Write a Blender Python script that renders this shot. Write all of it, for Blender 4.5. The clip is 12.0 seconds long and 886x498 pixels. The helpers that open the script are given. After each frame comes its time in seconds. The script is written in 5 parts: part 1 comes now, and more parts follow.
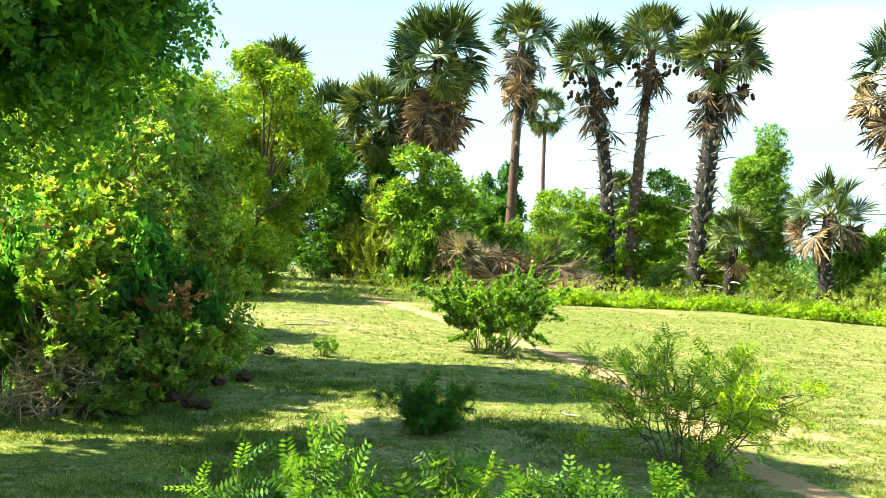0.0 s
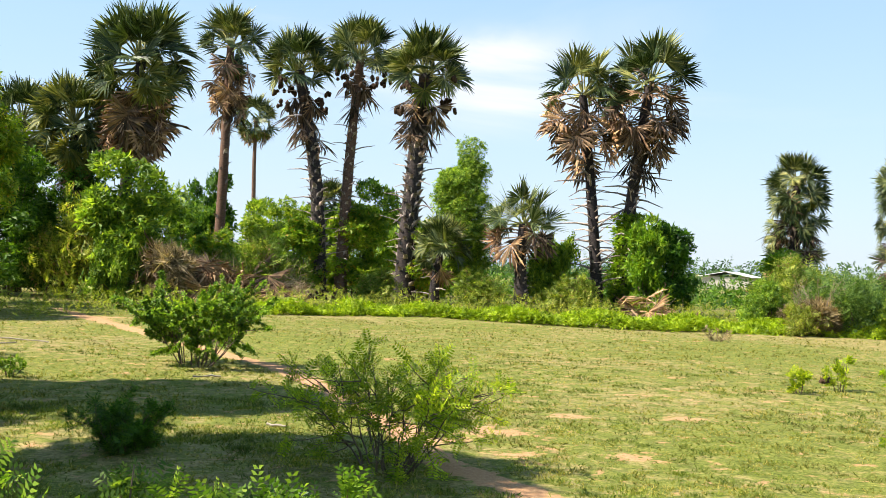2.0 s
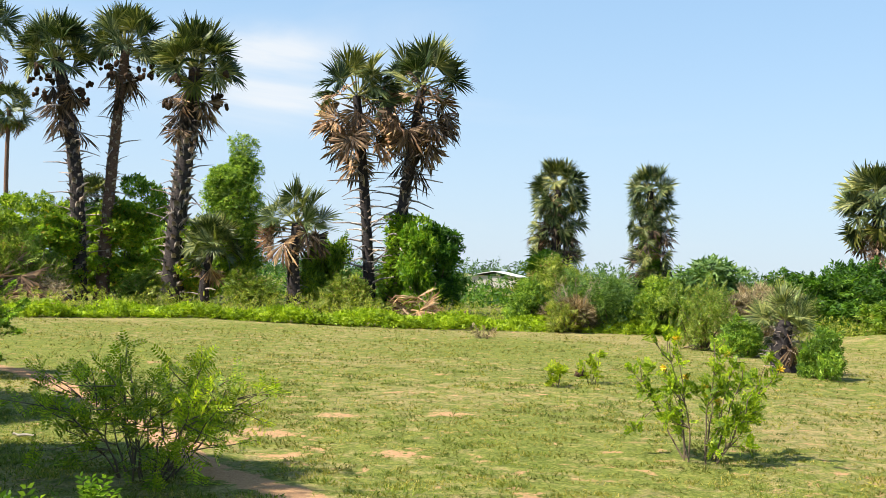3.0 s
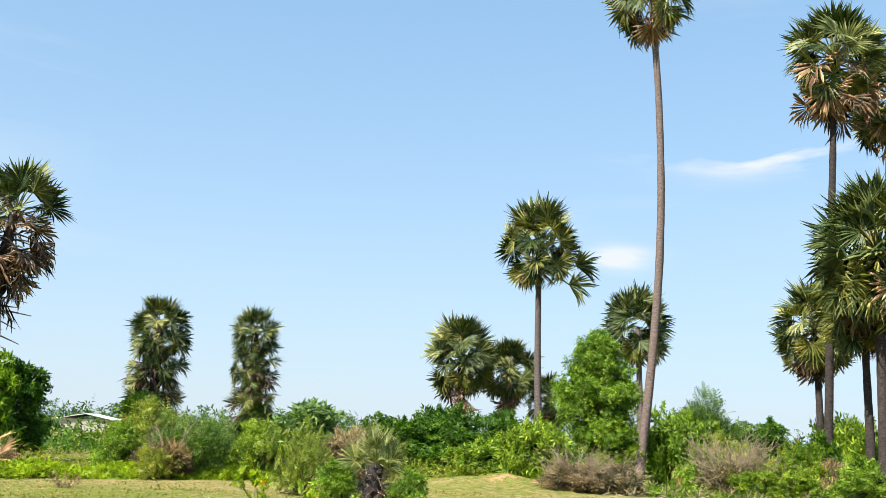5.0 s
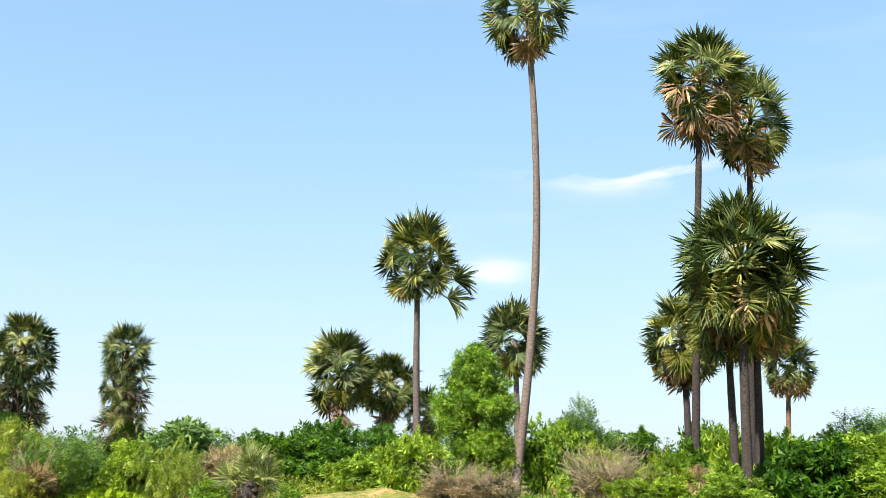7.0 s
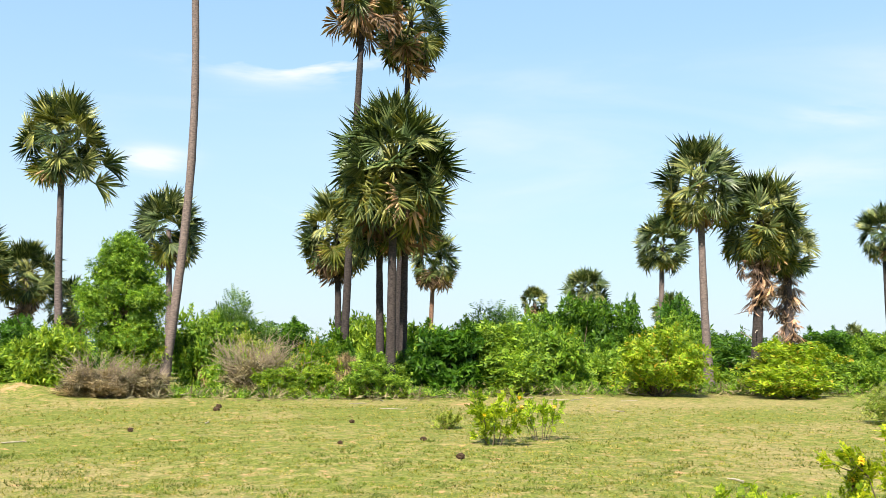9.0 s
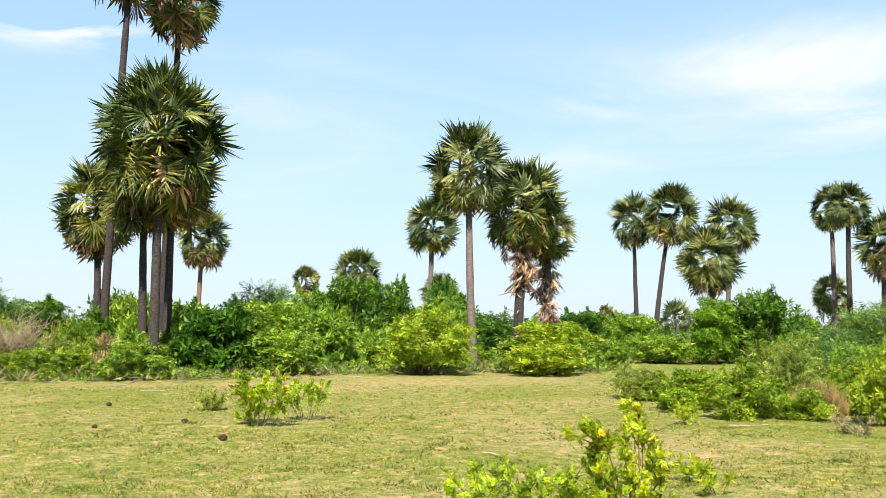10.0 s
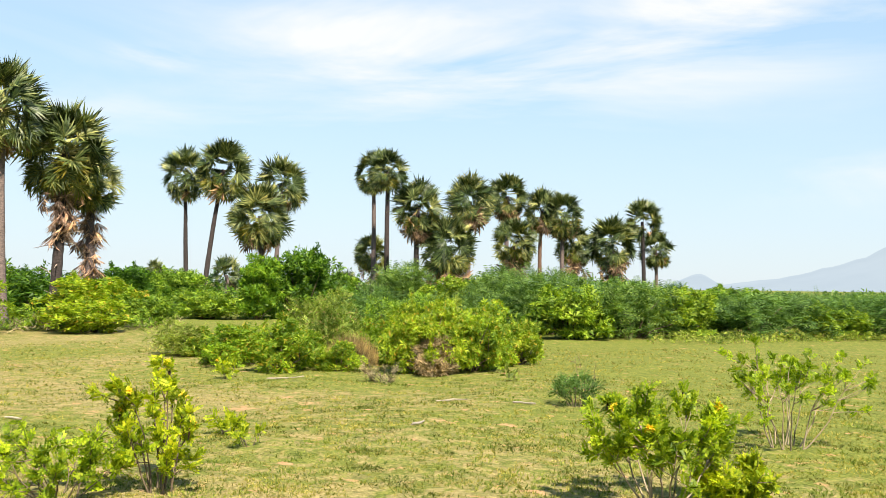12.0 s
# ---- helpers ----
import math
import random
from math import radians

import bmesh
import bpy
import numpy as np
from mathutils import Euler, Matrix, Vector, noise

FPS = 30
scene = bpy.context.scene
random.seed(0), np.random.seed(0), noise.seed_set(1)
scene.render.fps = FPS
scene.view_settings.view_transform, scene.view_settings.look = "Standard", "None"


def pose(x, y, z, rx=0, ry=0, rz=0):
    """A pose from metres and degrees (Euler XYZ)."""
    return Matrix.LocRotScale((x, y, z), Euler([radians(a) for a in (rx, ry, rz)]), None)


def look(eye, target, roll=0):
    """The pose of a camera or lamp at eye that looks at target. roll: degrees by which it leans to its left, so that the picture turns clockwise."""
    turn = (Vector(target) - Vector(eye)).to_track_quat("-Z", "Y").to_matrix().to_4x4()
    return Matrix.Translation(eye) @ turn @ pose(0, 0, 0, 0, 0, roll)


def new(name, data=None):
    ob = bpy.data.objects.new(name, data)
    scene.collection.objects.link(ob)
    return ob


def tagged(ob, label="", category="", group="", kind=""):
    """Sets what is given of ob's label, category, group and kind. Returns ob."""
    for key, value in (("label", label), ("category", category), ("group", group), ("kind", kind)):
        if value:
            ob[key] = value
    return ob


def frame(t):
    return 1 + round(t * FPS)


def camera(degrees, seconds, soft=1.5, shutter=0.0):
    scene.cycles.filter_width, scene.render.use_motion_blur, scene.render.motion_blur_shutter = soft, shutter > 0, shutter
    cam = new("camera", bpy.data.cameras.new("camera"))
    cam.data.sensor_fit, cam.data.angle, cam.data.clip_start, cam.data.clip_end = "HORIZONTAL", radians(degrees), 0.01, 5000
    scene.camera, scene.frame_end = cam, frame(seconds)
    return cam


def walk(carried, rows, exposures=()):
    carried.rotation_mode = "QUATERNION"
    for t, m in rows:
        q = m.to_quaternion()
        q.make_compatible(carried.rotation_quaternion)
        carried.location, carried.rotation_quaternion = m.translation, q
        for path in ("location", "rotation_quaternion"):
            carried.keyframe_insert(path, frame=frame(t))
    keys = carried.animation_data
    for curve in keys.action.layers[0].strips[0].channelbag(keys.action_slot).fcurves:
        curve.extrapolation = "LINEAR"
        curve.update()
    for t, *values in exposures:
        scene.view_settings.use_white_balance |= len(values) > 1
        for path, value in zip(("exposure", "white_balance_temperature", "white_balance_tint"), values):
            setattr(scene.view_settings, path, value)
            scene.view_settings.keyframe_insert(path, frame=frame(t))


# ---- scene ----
# The camera turns on the spot, held at arm's length from the turning body.
cam = camera(48.01, 12.0, soft=0.8)
EYE, ARM = 2.0, 0.381
ROWS = [  # seconds, yaw, pitch, roll
    (0.0, -0.08, -0.41, -2.72),
    (0.5, -2.70, -0.12, -2.83),
    (1.0, -7.29, 0.14, -2.77),
    (1.5, -11.81, 0.56, -2.59),
    (2.0, -16.45, 0.81, -2.16),
    (2.5, -22.93, 0.97, -2.13),
    (3.0, -29.34, 1.28, -2.22),
    (3.5, -35.56, 1.72, -2.60),
    (3.7, -38.18, 1.86, -2.67),
    (5.3, -52.67, 11.47, -2.28),
    (5.5, -53.08, 11.71, -2.22),
    (6.0, -54.40, 12.57, -2.04),
    (6.5, -56.22, 12.57, -1.58),
    (6.7, -56.95, 12.18, -1.41),
    (8.3, -68.64, 6.56, -0.31),
    (8.5, -70.97, 6.24, -0.35),
    (9.0, -77.98, 5.43, -0.39),
    (9.5, -84.06, 5.03, -0.48),
    (10.0, -91.02, 4.37, -0.46),
    (10.5, -97.48, 3.63, -0.50),
    (11.0, -103.38, 3.15, -0.64),
    (11.5, -109.69, 2.53, -0.64),
    (12.0, -116.39, 2.11, -0.76),
]
ARC = []
for t, yaw, pitch, roll in ROWS:
    spot = Matrix.Translation((-ARM * math.sin(radians(yaw)), ARM * math.cos(radians(yaw)), EYE))
    ARC.append((t, spot @ pose(0, 0, 0, 0, 0, yaw) @ pose(0, 0, 0, 90 + pitch) @ pose(0, 0, 0, 0, 0, -roll)))
EXPOSURES = [  # seconds, stops, kelvin, tint
    (0.0, 2.22, 6380, -14), (0.5, 2.1, 6400, -9), (1.0, 1.9, 6450, -1), (1.5, 1.66, 6500, 7), (2.0, 1.5, 6480, 10), (2.5, 1.36, 6360, 9), (3.5, 1.29, 6250, 9),
    (5.5, 1.4, 6380, 7), (6.5, 1.52, 6420, 6), (8.5, 1.48, 6420, 6), (10.0, 1.47, 6560, 8), (12.0, 1.44, 6800, 9)]
walk(cam, ARC, EXPOSURES)

# ---- world, sun ----
SUN_AZ, SUN_EL = radians(-85), radians(48)
world = bpy.data.worlds.new("world")
scene.world = world
world.use_nodes = True
wt = world.node_tree
wt.nodes.clear()
w_out = wt.nodes.new("ShaderNodeOutputWorld")
w_bg = wt.nodes.new("ShaderNodeBackground")
w_bg.inputs["Strength"].default_value = 0.09
w_sky = wt.nodes.new("ShaderNodeTexSky")
w_sky.sky_type = "NISHITA"
w_sky.sun_disc = False
w_sky.sun_elevation, w_sky.sun_rotation = SUN_EL, SUN_AZ
w_sky.air_density, w_sky.dust_density, w_sky.ozone_density = 1.0, 0.35, 1.0
# thin streaky clouds laid over the clear sky
w_tc = wt.nodes.new("ShaderNodeTexCoord")
w_map = wt.nodes.new("ShaderNodeMapping")
w_map.inputs["Scale"].default_value = (1.3, 1.3, 7.0)
w_map.inputs["Location"].default_value = (0.35, 0.2, 0.45)
w_noise = wt.nodes.new("ShaderNodeTexNoise")
w_noise.inputs["Scale"].default_value = 1.7
w_noise.inputs["Detail"].default_value = 6.0
w_noise.inputs["Roughness"].default_value = 0.55
w_noise.inputs["Distortion"].default_value = 0.6
w_ramp = wt.nodes.new("ShaderNodeValToRGB")
w_ramp.color_ramp.elements[0].position = 0.54
w_ramp.color_ramp.elements[1].position = 0.86
w_mix = wt.nodes.new("ShaderNodeMix")
w_mix.data_type = "RGBA"
w_mix.inputs["B"].default_value = (4.1, 4.2, 4.3, 1)
w_soft = wt.nodes.new("ShaderNodeGamma")  # thin haze evens the sky out
w_soft.inputs["Gamma"].default_value = 0.42
w_tint = wt.nodes.new("ShaderNodeMix")
w_tint.data_type, w_tint.blend_type = "RGBA", "MULTIPLY"
w_tint.inputs["Factor"].default_value = 1.0
w_tint.inputs["B"].default_value = (1.17, 1.72, 2.2, 1)
wt.links.new(w_tc.outputs["Generated"], w_map.inputs["Vector"])
wt.links.new(w_map.outputs["Vector"], w_noise.inputs["Vector"])
wt.links.new(w_noise.outputs["Fac"], w_ramp.inputs["Fac"])


def wmath(op, a, b=None):
    n = wt.nodes.new("ShaderNodeMath")
    n.operation = op
    for i, v in enumerate((a, b)):
        if v is None:
            continue
        if isinstance(v, (int, float)):
            n.inputs[i].default_value = v
        else:
            wt.links.new(v, n.inputs[i])
    return n.outputs["Value"]


w_sep = wt.nodes.new("ShaderNodeSeparateXYZ")
wt.links.new(w_tc.outputs["Generated"], w_sep.inputs["Vector"])
w_az = wmath("ARCTAN2", w_sep.outputs["X"], w_sep.outputs["Y"])
w_veil = None
# cloud banks: azimuth, height, breadth, depth (degrees), thickness
for az, el, wide, deep, thick in ((10, 10.5, 11, 3.0, 0.25), (19, 12.2, 3.5, 1.2, 0.65), (19, 9.0, 6, 1.4, 0.65), (61.6, 10.0, 1.6, 0.6, 3.4), (70, 15.8, 5.0, 0.9, 3.8), (69, 18.2, 4.0, 0.8, 4.5),
                                 (100, 12.4, 2.5, 0.6, 0.9), (112, 14.5, 9, 1.8, 1.1), (122, 12.0, 13, 2.4, 1.2), (133, 15, 10, 2.0, 1.0), (140, 6, 8, 1.5, 0.5), (110, 9.0, 12, 1.6, 0.4), (86, 10.5, 14, 4.0, 0.3)):
    u = wmath("DIVIDE", wmath("SUBTRACT", w_az, radians(az)), radians(wide))
    v = wmath("DIVIDE", wmath("SUBTRACT", w_sep.outputs["Z"], math.sin(radians(el))), radians(deep))
    bank = wmath("MULTIPLY", wmath("EXPONENT", wmath("MULTIPLY", wmath("ADD", wmath("MULTIPLY", u, u), wmath("MULTIPLY", v, v)), -1.0)), thick)
    w_veil = bank if w_veil is None else wmath("ADD", w_veil, bank)
w_wisp = wmath("MULTIPLY", wmath("SUBTRACT", w_noise.outputs["Fac"], 0.42), 5.0)
w_cover = wmath("MULTIPLY", w_veil, w_wisp)
w_clamp = wmath("MINIMUM", wmath("MAXIMUM", wmath("ADD", w_cover, wmath("MULTIPLY", w_ramp.outputs["Color"], 0.25)), 0.0), 0.92)
wt.links.new(w_clamp, w_mix.inputs["Factor"])
# pale haze low over the horizon
w_low = wmath("MULTIPLY", wmath("EXPONENT", wmath("MULTIPLY", wmath("MAXIMUM", w_sep.outputs["Z"], 0.0), -5.2)), 0.84)
w_haze = wt.nodes.new("ShaderNodeMix")
w_haze.data_type = "RGBA"
w_haze.inputs["B"].default_value = (3.4, 3.66, 3.92, 1)
wt.links.new(w_low, w_haze.inputs["Factor"])
wt.links.new(w_tint.outputs["Result"], w_haze.inputs["A"])
wt.links.new(w_haze.outputs["Result"], w_mix.inputs["A"])
wt.links.new(w_sky.outputs["Color"], w_soft.inputs["Color"])
wt.links.new(w_soft.outputs["Color"], w_tint.inputs["A"])

wt.links.new(w_mix.outputs["Result"], w_bg.inputs["Color"])
wt.links.new(w_bg.outputs["Background"], w_out.inputs["Surface"])

sun_data = bpy.data.lights.new("sun", "SUN")
sun_data.energy, sun_data.angle, sun_data.color = 4.7, radians(0.6), (1.0, 0.93, 0.78)
sun = new("sun", sun_data)
to_sun = Vector((math.sin(SUN_AZ) * math.cos(SUN_EL), math.cos(SUN_AZ) * math.cos(SUN_EL), math.sin(SUN_EL)))
sun.matrix_world = look(to_sun * 60, (0, 0, 0))


# ---- materials ----
def material(name):
    m = bpy.data.materials.new(name)
    m.use_nodes = True
    m.node_tree.nodes.clear()
    out = m.node_tree.nodes.new("ShaderNodeOutputMaterial")
    return m, m.node_tree, out


def add(nt, kind, **sets):
    n = nt.nodes.new(kind)
    for k, v in sets.items():
        key = k.replace("_", " ")
        n.inputs[key].default_value = v
    return n


def ramp(nt, fac, *stops):
    r = nt.nodes.new("ShaderNodeValToRGB")
    e = r.color_ramp.elements
    while len(e) < len(stops):
        e.new(0.5)
    for i, (p, c) in enumerate(stops):
        e[i].position, e[i].color = p, (*c, 1)
    nt.links.new(fac, r.inputs["Fac"])
    return r.outputs["Color"]


def mixcol(nt, fac, a, b, blend="MIX"):
    n = nt.nodes.new("ShaderNodeMix")
    n.data_type, n.blend_type = "RGBA", blend
    for sock, v in ((n.inputs["Factor"], fac), (n.inputs["A"], a), (n.inputs["B"], b)):
        if isinstance(v, (int, float)):
            sock.default_value = v
        elif isinstance(v, tuple):
            sock.default_value = (*v, 1)
        else:
            nt.links.new(v, sock)
    return n.outputs["Result"]


def leaf_material(name, dark, mid, light, translucency=0.42, rough=0.5, tip=None, whole=0.0, shine=0.22):
    """Leaves vary one by one, clump by clump (with painted shade) and plant by plant."""
    m, nt, out = material(name)
    geo = nt.nodes.new("ShaderNodeNewGeometry")
    info = nt.nodes.new("ShaderNodeObjectInfo")
    tc = nt.nodes.new("ShaderNodeTexCoord")
    pick = geo.outputs["Random Per Island"]
    if whole:  # one tone for a whole frond, with a little difference from segment to segment
        blend = nt.nodes.new("ShaderNodeMix")
        blend.inputs["Factor"].default_value = whole
        nt.links.new(pick, blend.inputs["A"])
        nt.links.new(info.outputs["Random"], blend.inputs["B"])
        pick = blend.outputs["Result"]
    col = ramp(nt, pick, (0.0, dark), (0.5, mid), (1.0, light))
    # Clump noise: leaf variation, deepened to stand in for shaded gaps and lit clumps.
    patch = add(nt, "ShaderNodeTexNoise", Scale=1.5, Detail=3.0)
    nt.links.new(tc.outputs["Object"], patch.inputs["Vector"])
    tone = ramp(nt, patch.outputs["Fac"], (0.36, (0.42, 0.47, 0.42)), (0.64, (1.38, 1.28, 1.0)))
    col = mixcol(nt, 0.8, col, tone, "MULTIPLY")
    plant = ramp(nt, info.outputs["Random"], (0.0, (0.78, 0.88, 0.8)), (0.5, (1, 1, 1)), (1.0, (1.25, 1.12, 0.85)))
    col = mixcol(nt, 0.8, col, plant, "MULTIPLY")
    if tip:
        sick = ramp(nt, geo.outputs["Random Per Island"], (0.93, (0, 0, 0)), (0.95, (1, 1, 1)))
        col = mixcol(nt, sick, col, tip)
    bsdf = add(nt, "ShaderNodeBsdfPrincipled", Roughness=rough)
    bsdf.inputs["Specular IOR Level"].default_value = shine
    nt.links.new(col, bsdf.inputs["Base Color"])
    trans = nt.nodes.new("ShaderNodeBsdfTranslucent")
    warm = mixcol(nt, 1.0, col, (1.25, 1.3, 0.55), "MULTIPLY")
    nt.links.new(warm, trans.inputs["Color"])
    mix = add(nt, "ShaderNodeMixShader", Fac=translucency)
    nt.links.new(bsdf.outputs["BSDF"], mix.inputs[1])
    nt.links.new(trans.outputs["BSDF"], mix.inputs[2])
    nt.links.new(mix.outputs["Shader"], out.inputs["Surface"])
    return m


def rough_material(name, dark, light, scale, bump=0.4, rough=0.9, stretch=(1, 1, 1), third=None, vary=0.25):
    m, nt, out = material(name)
    tc = nt.nodes.new("ShaderNodeTexCoord")
    mp = add(nt, "ShaderNodeMapping", Scale=stretch)
    info = nt.nodes.new("ShaderNodeObjectInfo")
    nt.links.new(tc.outputs["Object"], mp.inputs["Vector"])
    fine = add(nt, "ShaderNodeTexNoise", Scale=scale, Detail=6.0, Roughness=0.65)
    big = add(nt, "ShaderNodeTexNoise", Scale=scale * 0.12, Detail=3.0)
    for n in (fine, big):
        nt.links.new(mp.outputs["Vector"], n.inputs["Vector"])
    col = ramp(nt, fine.outputs["Fac"], (0.3, dark), (0.7, light))
    if third:
        mask = ramp(nt, big.outputs["Fac"], (0.45, (0, 0, 0)), (0.62, (1, 1, 1)))
        col = mixcol(nt, mask, col, third)
    tone = ramp(nt, info.outputs["Random"], (0.0, (1 - vary, 1 - vary, 1.04 - vary)), (1.0, (1 + 0.8 * vary, 1 + 0.6 * vary, 1 + 0.4 * vary)))
    col = mixcol(nt, 0.8, col, tone, "MULTIPLY")
    bsdf = add(nt, "ShaderNodeBsdfPrincipled", Roughness=rough)
    bsdf.inputs["Specular IOR Level"].default_value = 0.2
    nt.links.new(col, bsdf.inputs["Base Color"])
    bp = add(nt, "ShaderNodeBump", Strength=bump, Distance=0.03)
    nt.links.new(fine.outputs["Fac"], bp.inputs["Height"])
    nt.links.new(bp.outputs["Normal"], bsdf.inputs["Normal"])
    nt.links.new(bsdf.outputs["BSDF"], out.inputs["Surface"])
    return m


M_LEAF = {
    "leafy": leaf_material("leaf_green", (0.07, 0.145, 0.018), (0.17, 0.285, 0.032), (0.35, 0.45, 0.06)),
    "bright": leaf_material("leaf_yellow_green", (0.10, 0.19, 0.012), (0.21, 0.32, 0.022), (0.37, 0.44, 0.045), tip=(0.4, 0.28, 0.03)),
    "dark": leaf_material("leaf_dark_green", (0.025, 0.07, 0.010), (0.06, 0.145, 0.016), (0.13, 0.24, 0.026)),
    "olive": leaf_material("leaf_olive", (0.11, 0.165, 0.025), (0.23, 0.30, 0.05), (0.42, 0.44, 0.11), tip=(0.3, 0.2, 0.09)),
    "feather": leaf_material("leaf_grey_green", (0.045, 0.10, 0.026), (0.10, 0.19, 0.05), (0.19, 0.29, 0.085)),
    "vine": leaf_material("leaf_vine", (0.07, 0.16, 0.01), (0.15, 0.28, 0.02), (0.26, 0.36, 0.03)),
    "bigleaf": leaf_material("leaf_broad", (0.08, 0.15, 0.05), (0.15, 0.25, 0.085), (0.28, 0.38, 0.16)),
    # tangle and shade put the thicket's sunlit and shaded sides into leaf colour.
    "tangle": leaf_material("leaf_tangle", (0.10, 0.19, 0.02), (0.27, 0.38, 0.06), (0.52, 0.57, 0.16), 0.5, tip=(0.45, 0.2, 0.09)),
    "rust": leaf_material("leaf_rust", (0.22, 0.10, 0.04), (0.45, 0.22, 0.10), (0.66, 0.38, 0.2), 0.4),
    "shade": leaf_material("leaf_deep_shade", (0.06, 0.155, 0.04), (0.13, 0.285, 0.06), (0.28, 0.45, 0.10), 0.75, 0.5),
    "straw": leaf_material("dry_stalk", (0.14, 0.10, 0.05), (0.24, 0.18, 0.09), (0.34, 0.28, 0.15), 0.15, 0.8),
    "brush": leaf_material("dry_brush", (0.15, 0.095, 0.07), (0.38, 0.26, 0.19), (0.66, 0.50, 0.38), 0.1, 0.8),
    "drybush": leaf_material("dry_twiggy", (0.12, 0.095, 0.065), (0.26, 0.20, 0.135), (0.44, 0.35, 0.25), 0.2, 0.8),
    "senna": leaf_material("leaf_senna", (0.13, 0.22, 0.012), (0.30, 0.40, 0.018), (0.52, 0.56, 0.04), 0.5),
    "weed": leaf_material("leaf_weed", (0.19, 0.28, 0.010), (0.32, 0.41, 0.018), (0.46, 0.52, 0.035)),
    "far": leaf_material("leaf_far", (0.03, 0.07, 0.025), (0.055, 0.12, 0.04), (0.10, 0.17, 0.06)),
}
# Green fronds: near-black and pale tones hold crown shade and glints in the colour.
M_FROND = leaf_material("palm_frond_green", (0.012, 0.027, 0.010), (0.082, 0.112, 0.038), (0.34, 0.35, 0.155), 0.14, 0.46, whole=0.5, shine=0.3)
M_STALK = rough_material("palm_leaf_stalk", (0.14, 0.15, 0.04), (0.32, 0.30, 0.11), 12.0, 0.3, 0.6)
M_FROND_OLD = leaf_material("palm_frond_yellowing", (0.10, 0.12, 0.02), (0.17, 0.17, 0.03), (0.24, 0.2, 0.05), 0.25, 0.5)
# Dead fronds: black shadow and salmon highlight tones are mixed into the tan.
M_FROND_DEAD = leaf_material("palm_frond_dead", (0.05, 0.028, 0.022), (0.22, 0.13, 0.095), (0.60, 0.42, 0.325), 0.12, 0.75, whole=0.45)
M_FROND_UMBER = leaf_material("palm_frond_umber", (0.022, 0.016, 0.014), (0.075, 0.052, 0.044), (0.24, 0.17, 0.14), 0.06, 0.85, whole=0.5)
M_FROND_GREY = leaf_material("palm_frond_grey", (0.05, 0.032, 0.03), (0.24, 0.15, 0.13), (0.56, 0.41, 0.365), 0.08, 0.85, whole=0.5)
M_BARK = rough_material("palm_bark", (0.05, 0.04, 0.04), (0.19, 0.145, 0.135), 9.0, 0.7, stretch=(1, 1, 2.5))
M_FROND_PALE = leaf_material("palm_frond_pale", (0.09, 0.13, 0.045), (0.22, 0.27, 0.10), (0.42, 0.44, 0.23), 0.2, 0.55)
M_BARK_DARK = rough_material("palm_bark_dark", (0.014, 0.011, 0.012), (0.065, 0.052, 0.05), 9.0, 0.8, stretch=(1, 1, 2.0))
M_BARK_RED = rough_material("palm_bark_red", (0.07, 0.04, 0.028), (0.2, 0.12, 0.085), 9.0, 0.7, stretch=(1, 1, 2.0))
M_BOOT = rough_material("leaf_base_grey", (0.09, 0.072, 0.066), (0.52, 0.44, 0.40), 7.0, 0.6, vary=0.65)
M_STEM = rough_material("stem_bark", (0.06, 0.045, 0.03), (0.2, 0.15, 0.1), 20.0, 0.4, stretch=(1, 1, 0.3))
M_STEM_PALE = rough_material("stem_pale", (0.16, 0.12, 0.08), (0.36, 0.29, 0.2), 20.0, 0.4, stretch=(1, 1, 0.3))
M_HUSK = rough_material("fruit_husk", (0.02, 0.014, 0.01), (0.10, 0.055, 0.03), 18.0, 0.8)
M_WOOD = rough_material("bleached_wood", (0.2, 0.17, 0.13), (0.42, 0.37, 0.3), 16.0, 0.5, stretch=(0.2, 1, 1))


def petal_material():
    m, nt, out = material("yellow_petal")
    geo = nt.nodes.new("ShaderNodeNewGeometry")
    col = ramp(nt, geo.outputs["Random Per Island"], (0.0, (0.75, 0.42, 0.01)), (1.0, (0.9, 0.68, 0.03)))
    b = add(nt, "ShaderNodeBsdfPrincipled", Roughness=0.5)
    nt.links.new(col, b.inputs["Base Color"])
    nt.links.new(b.outputs["BSDF"], out.inputs["Surface"])
    return m


M_PETAL = petal_material()


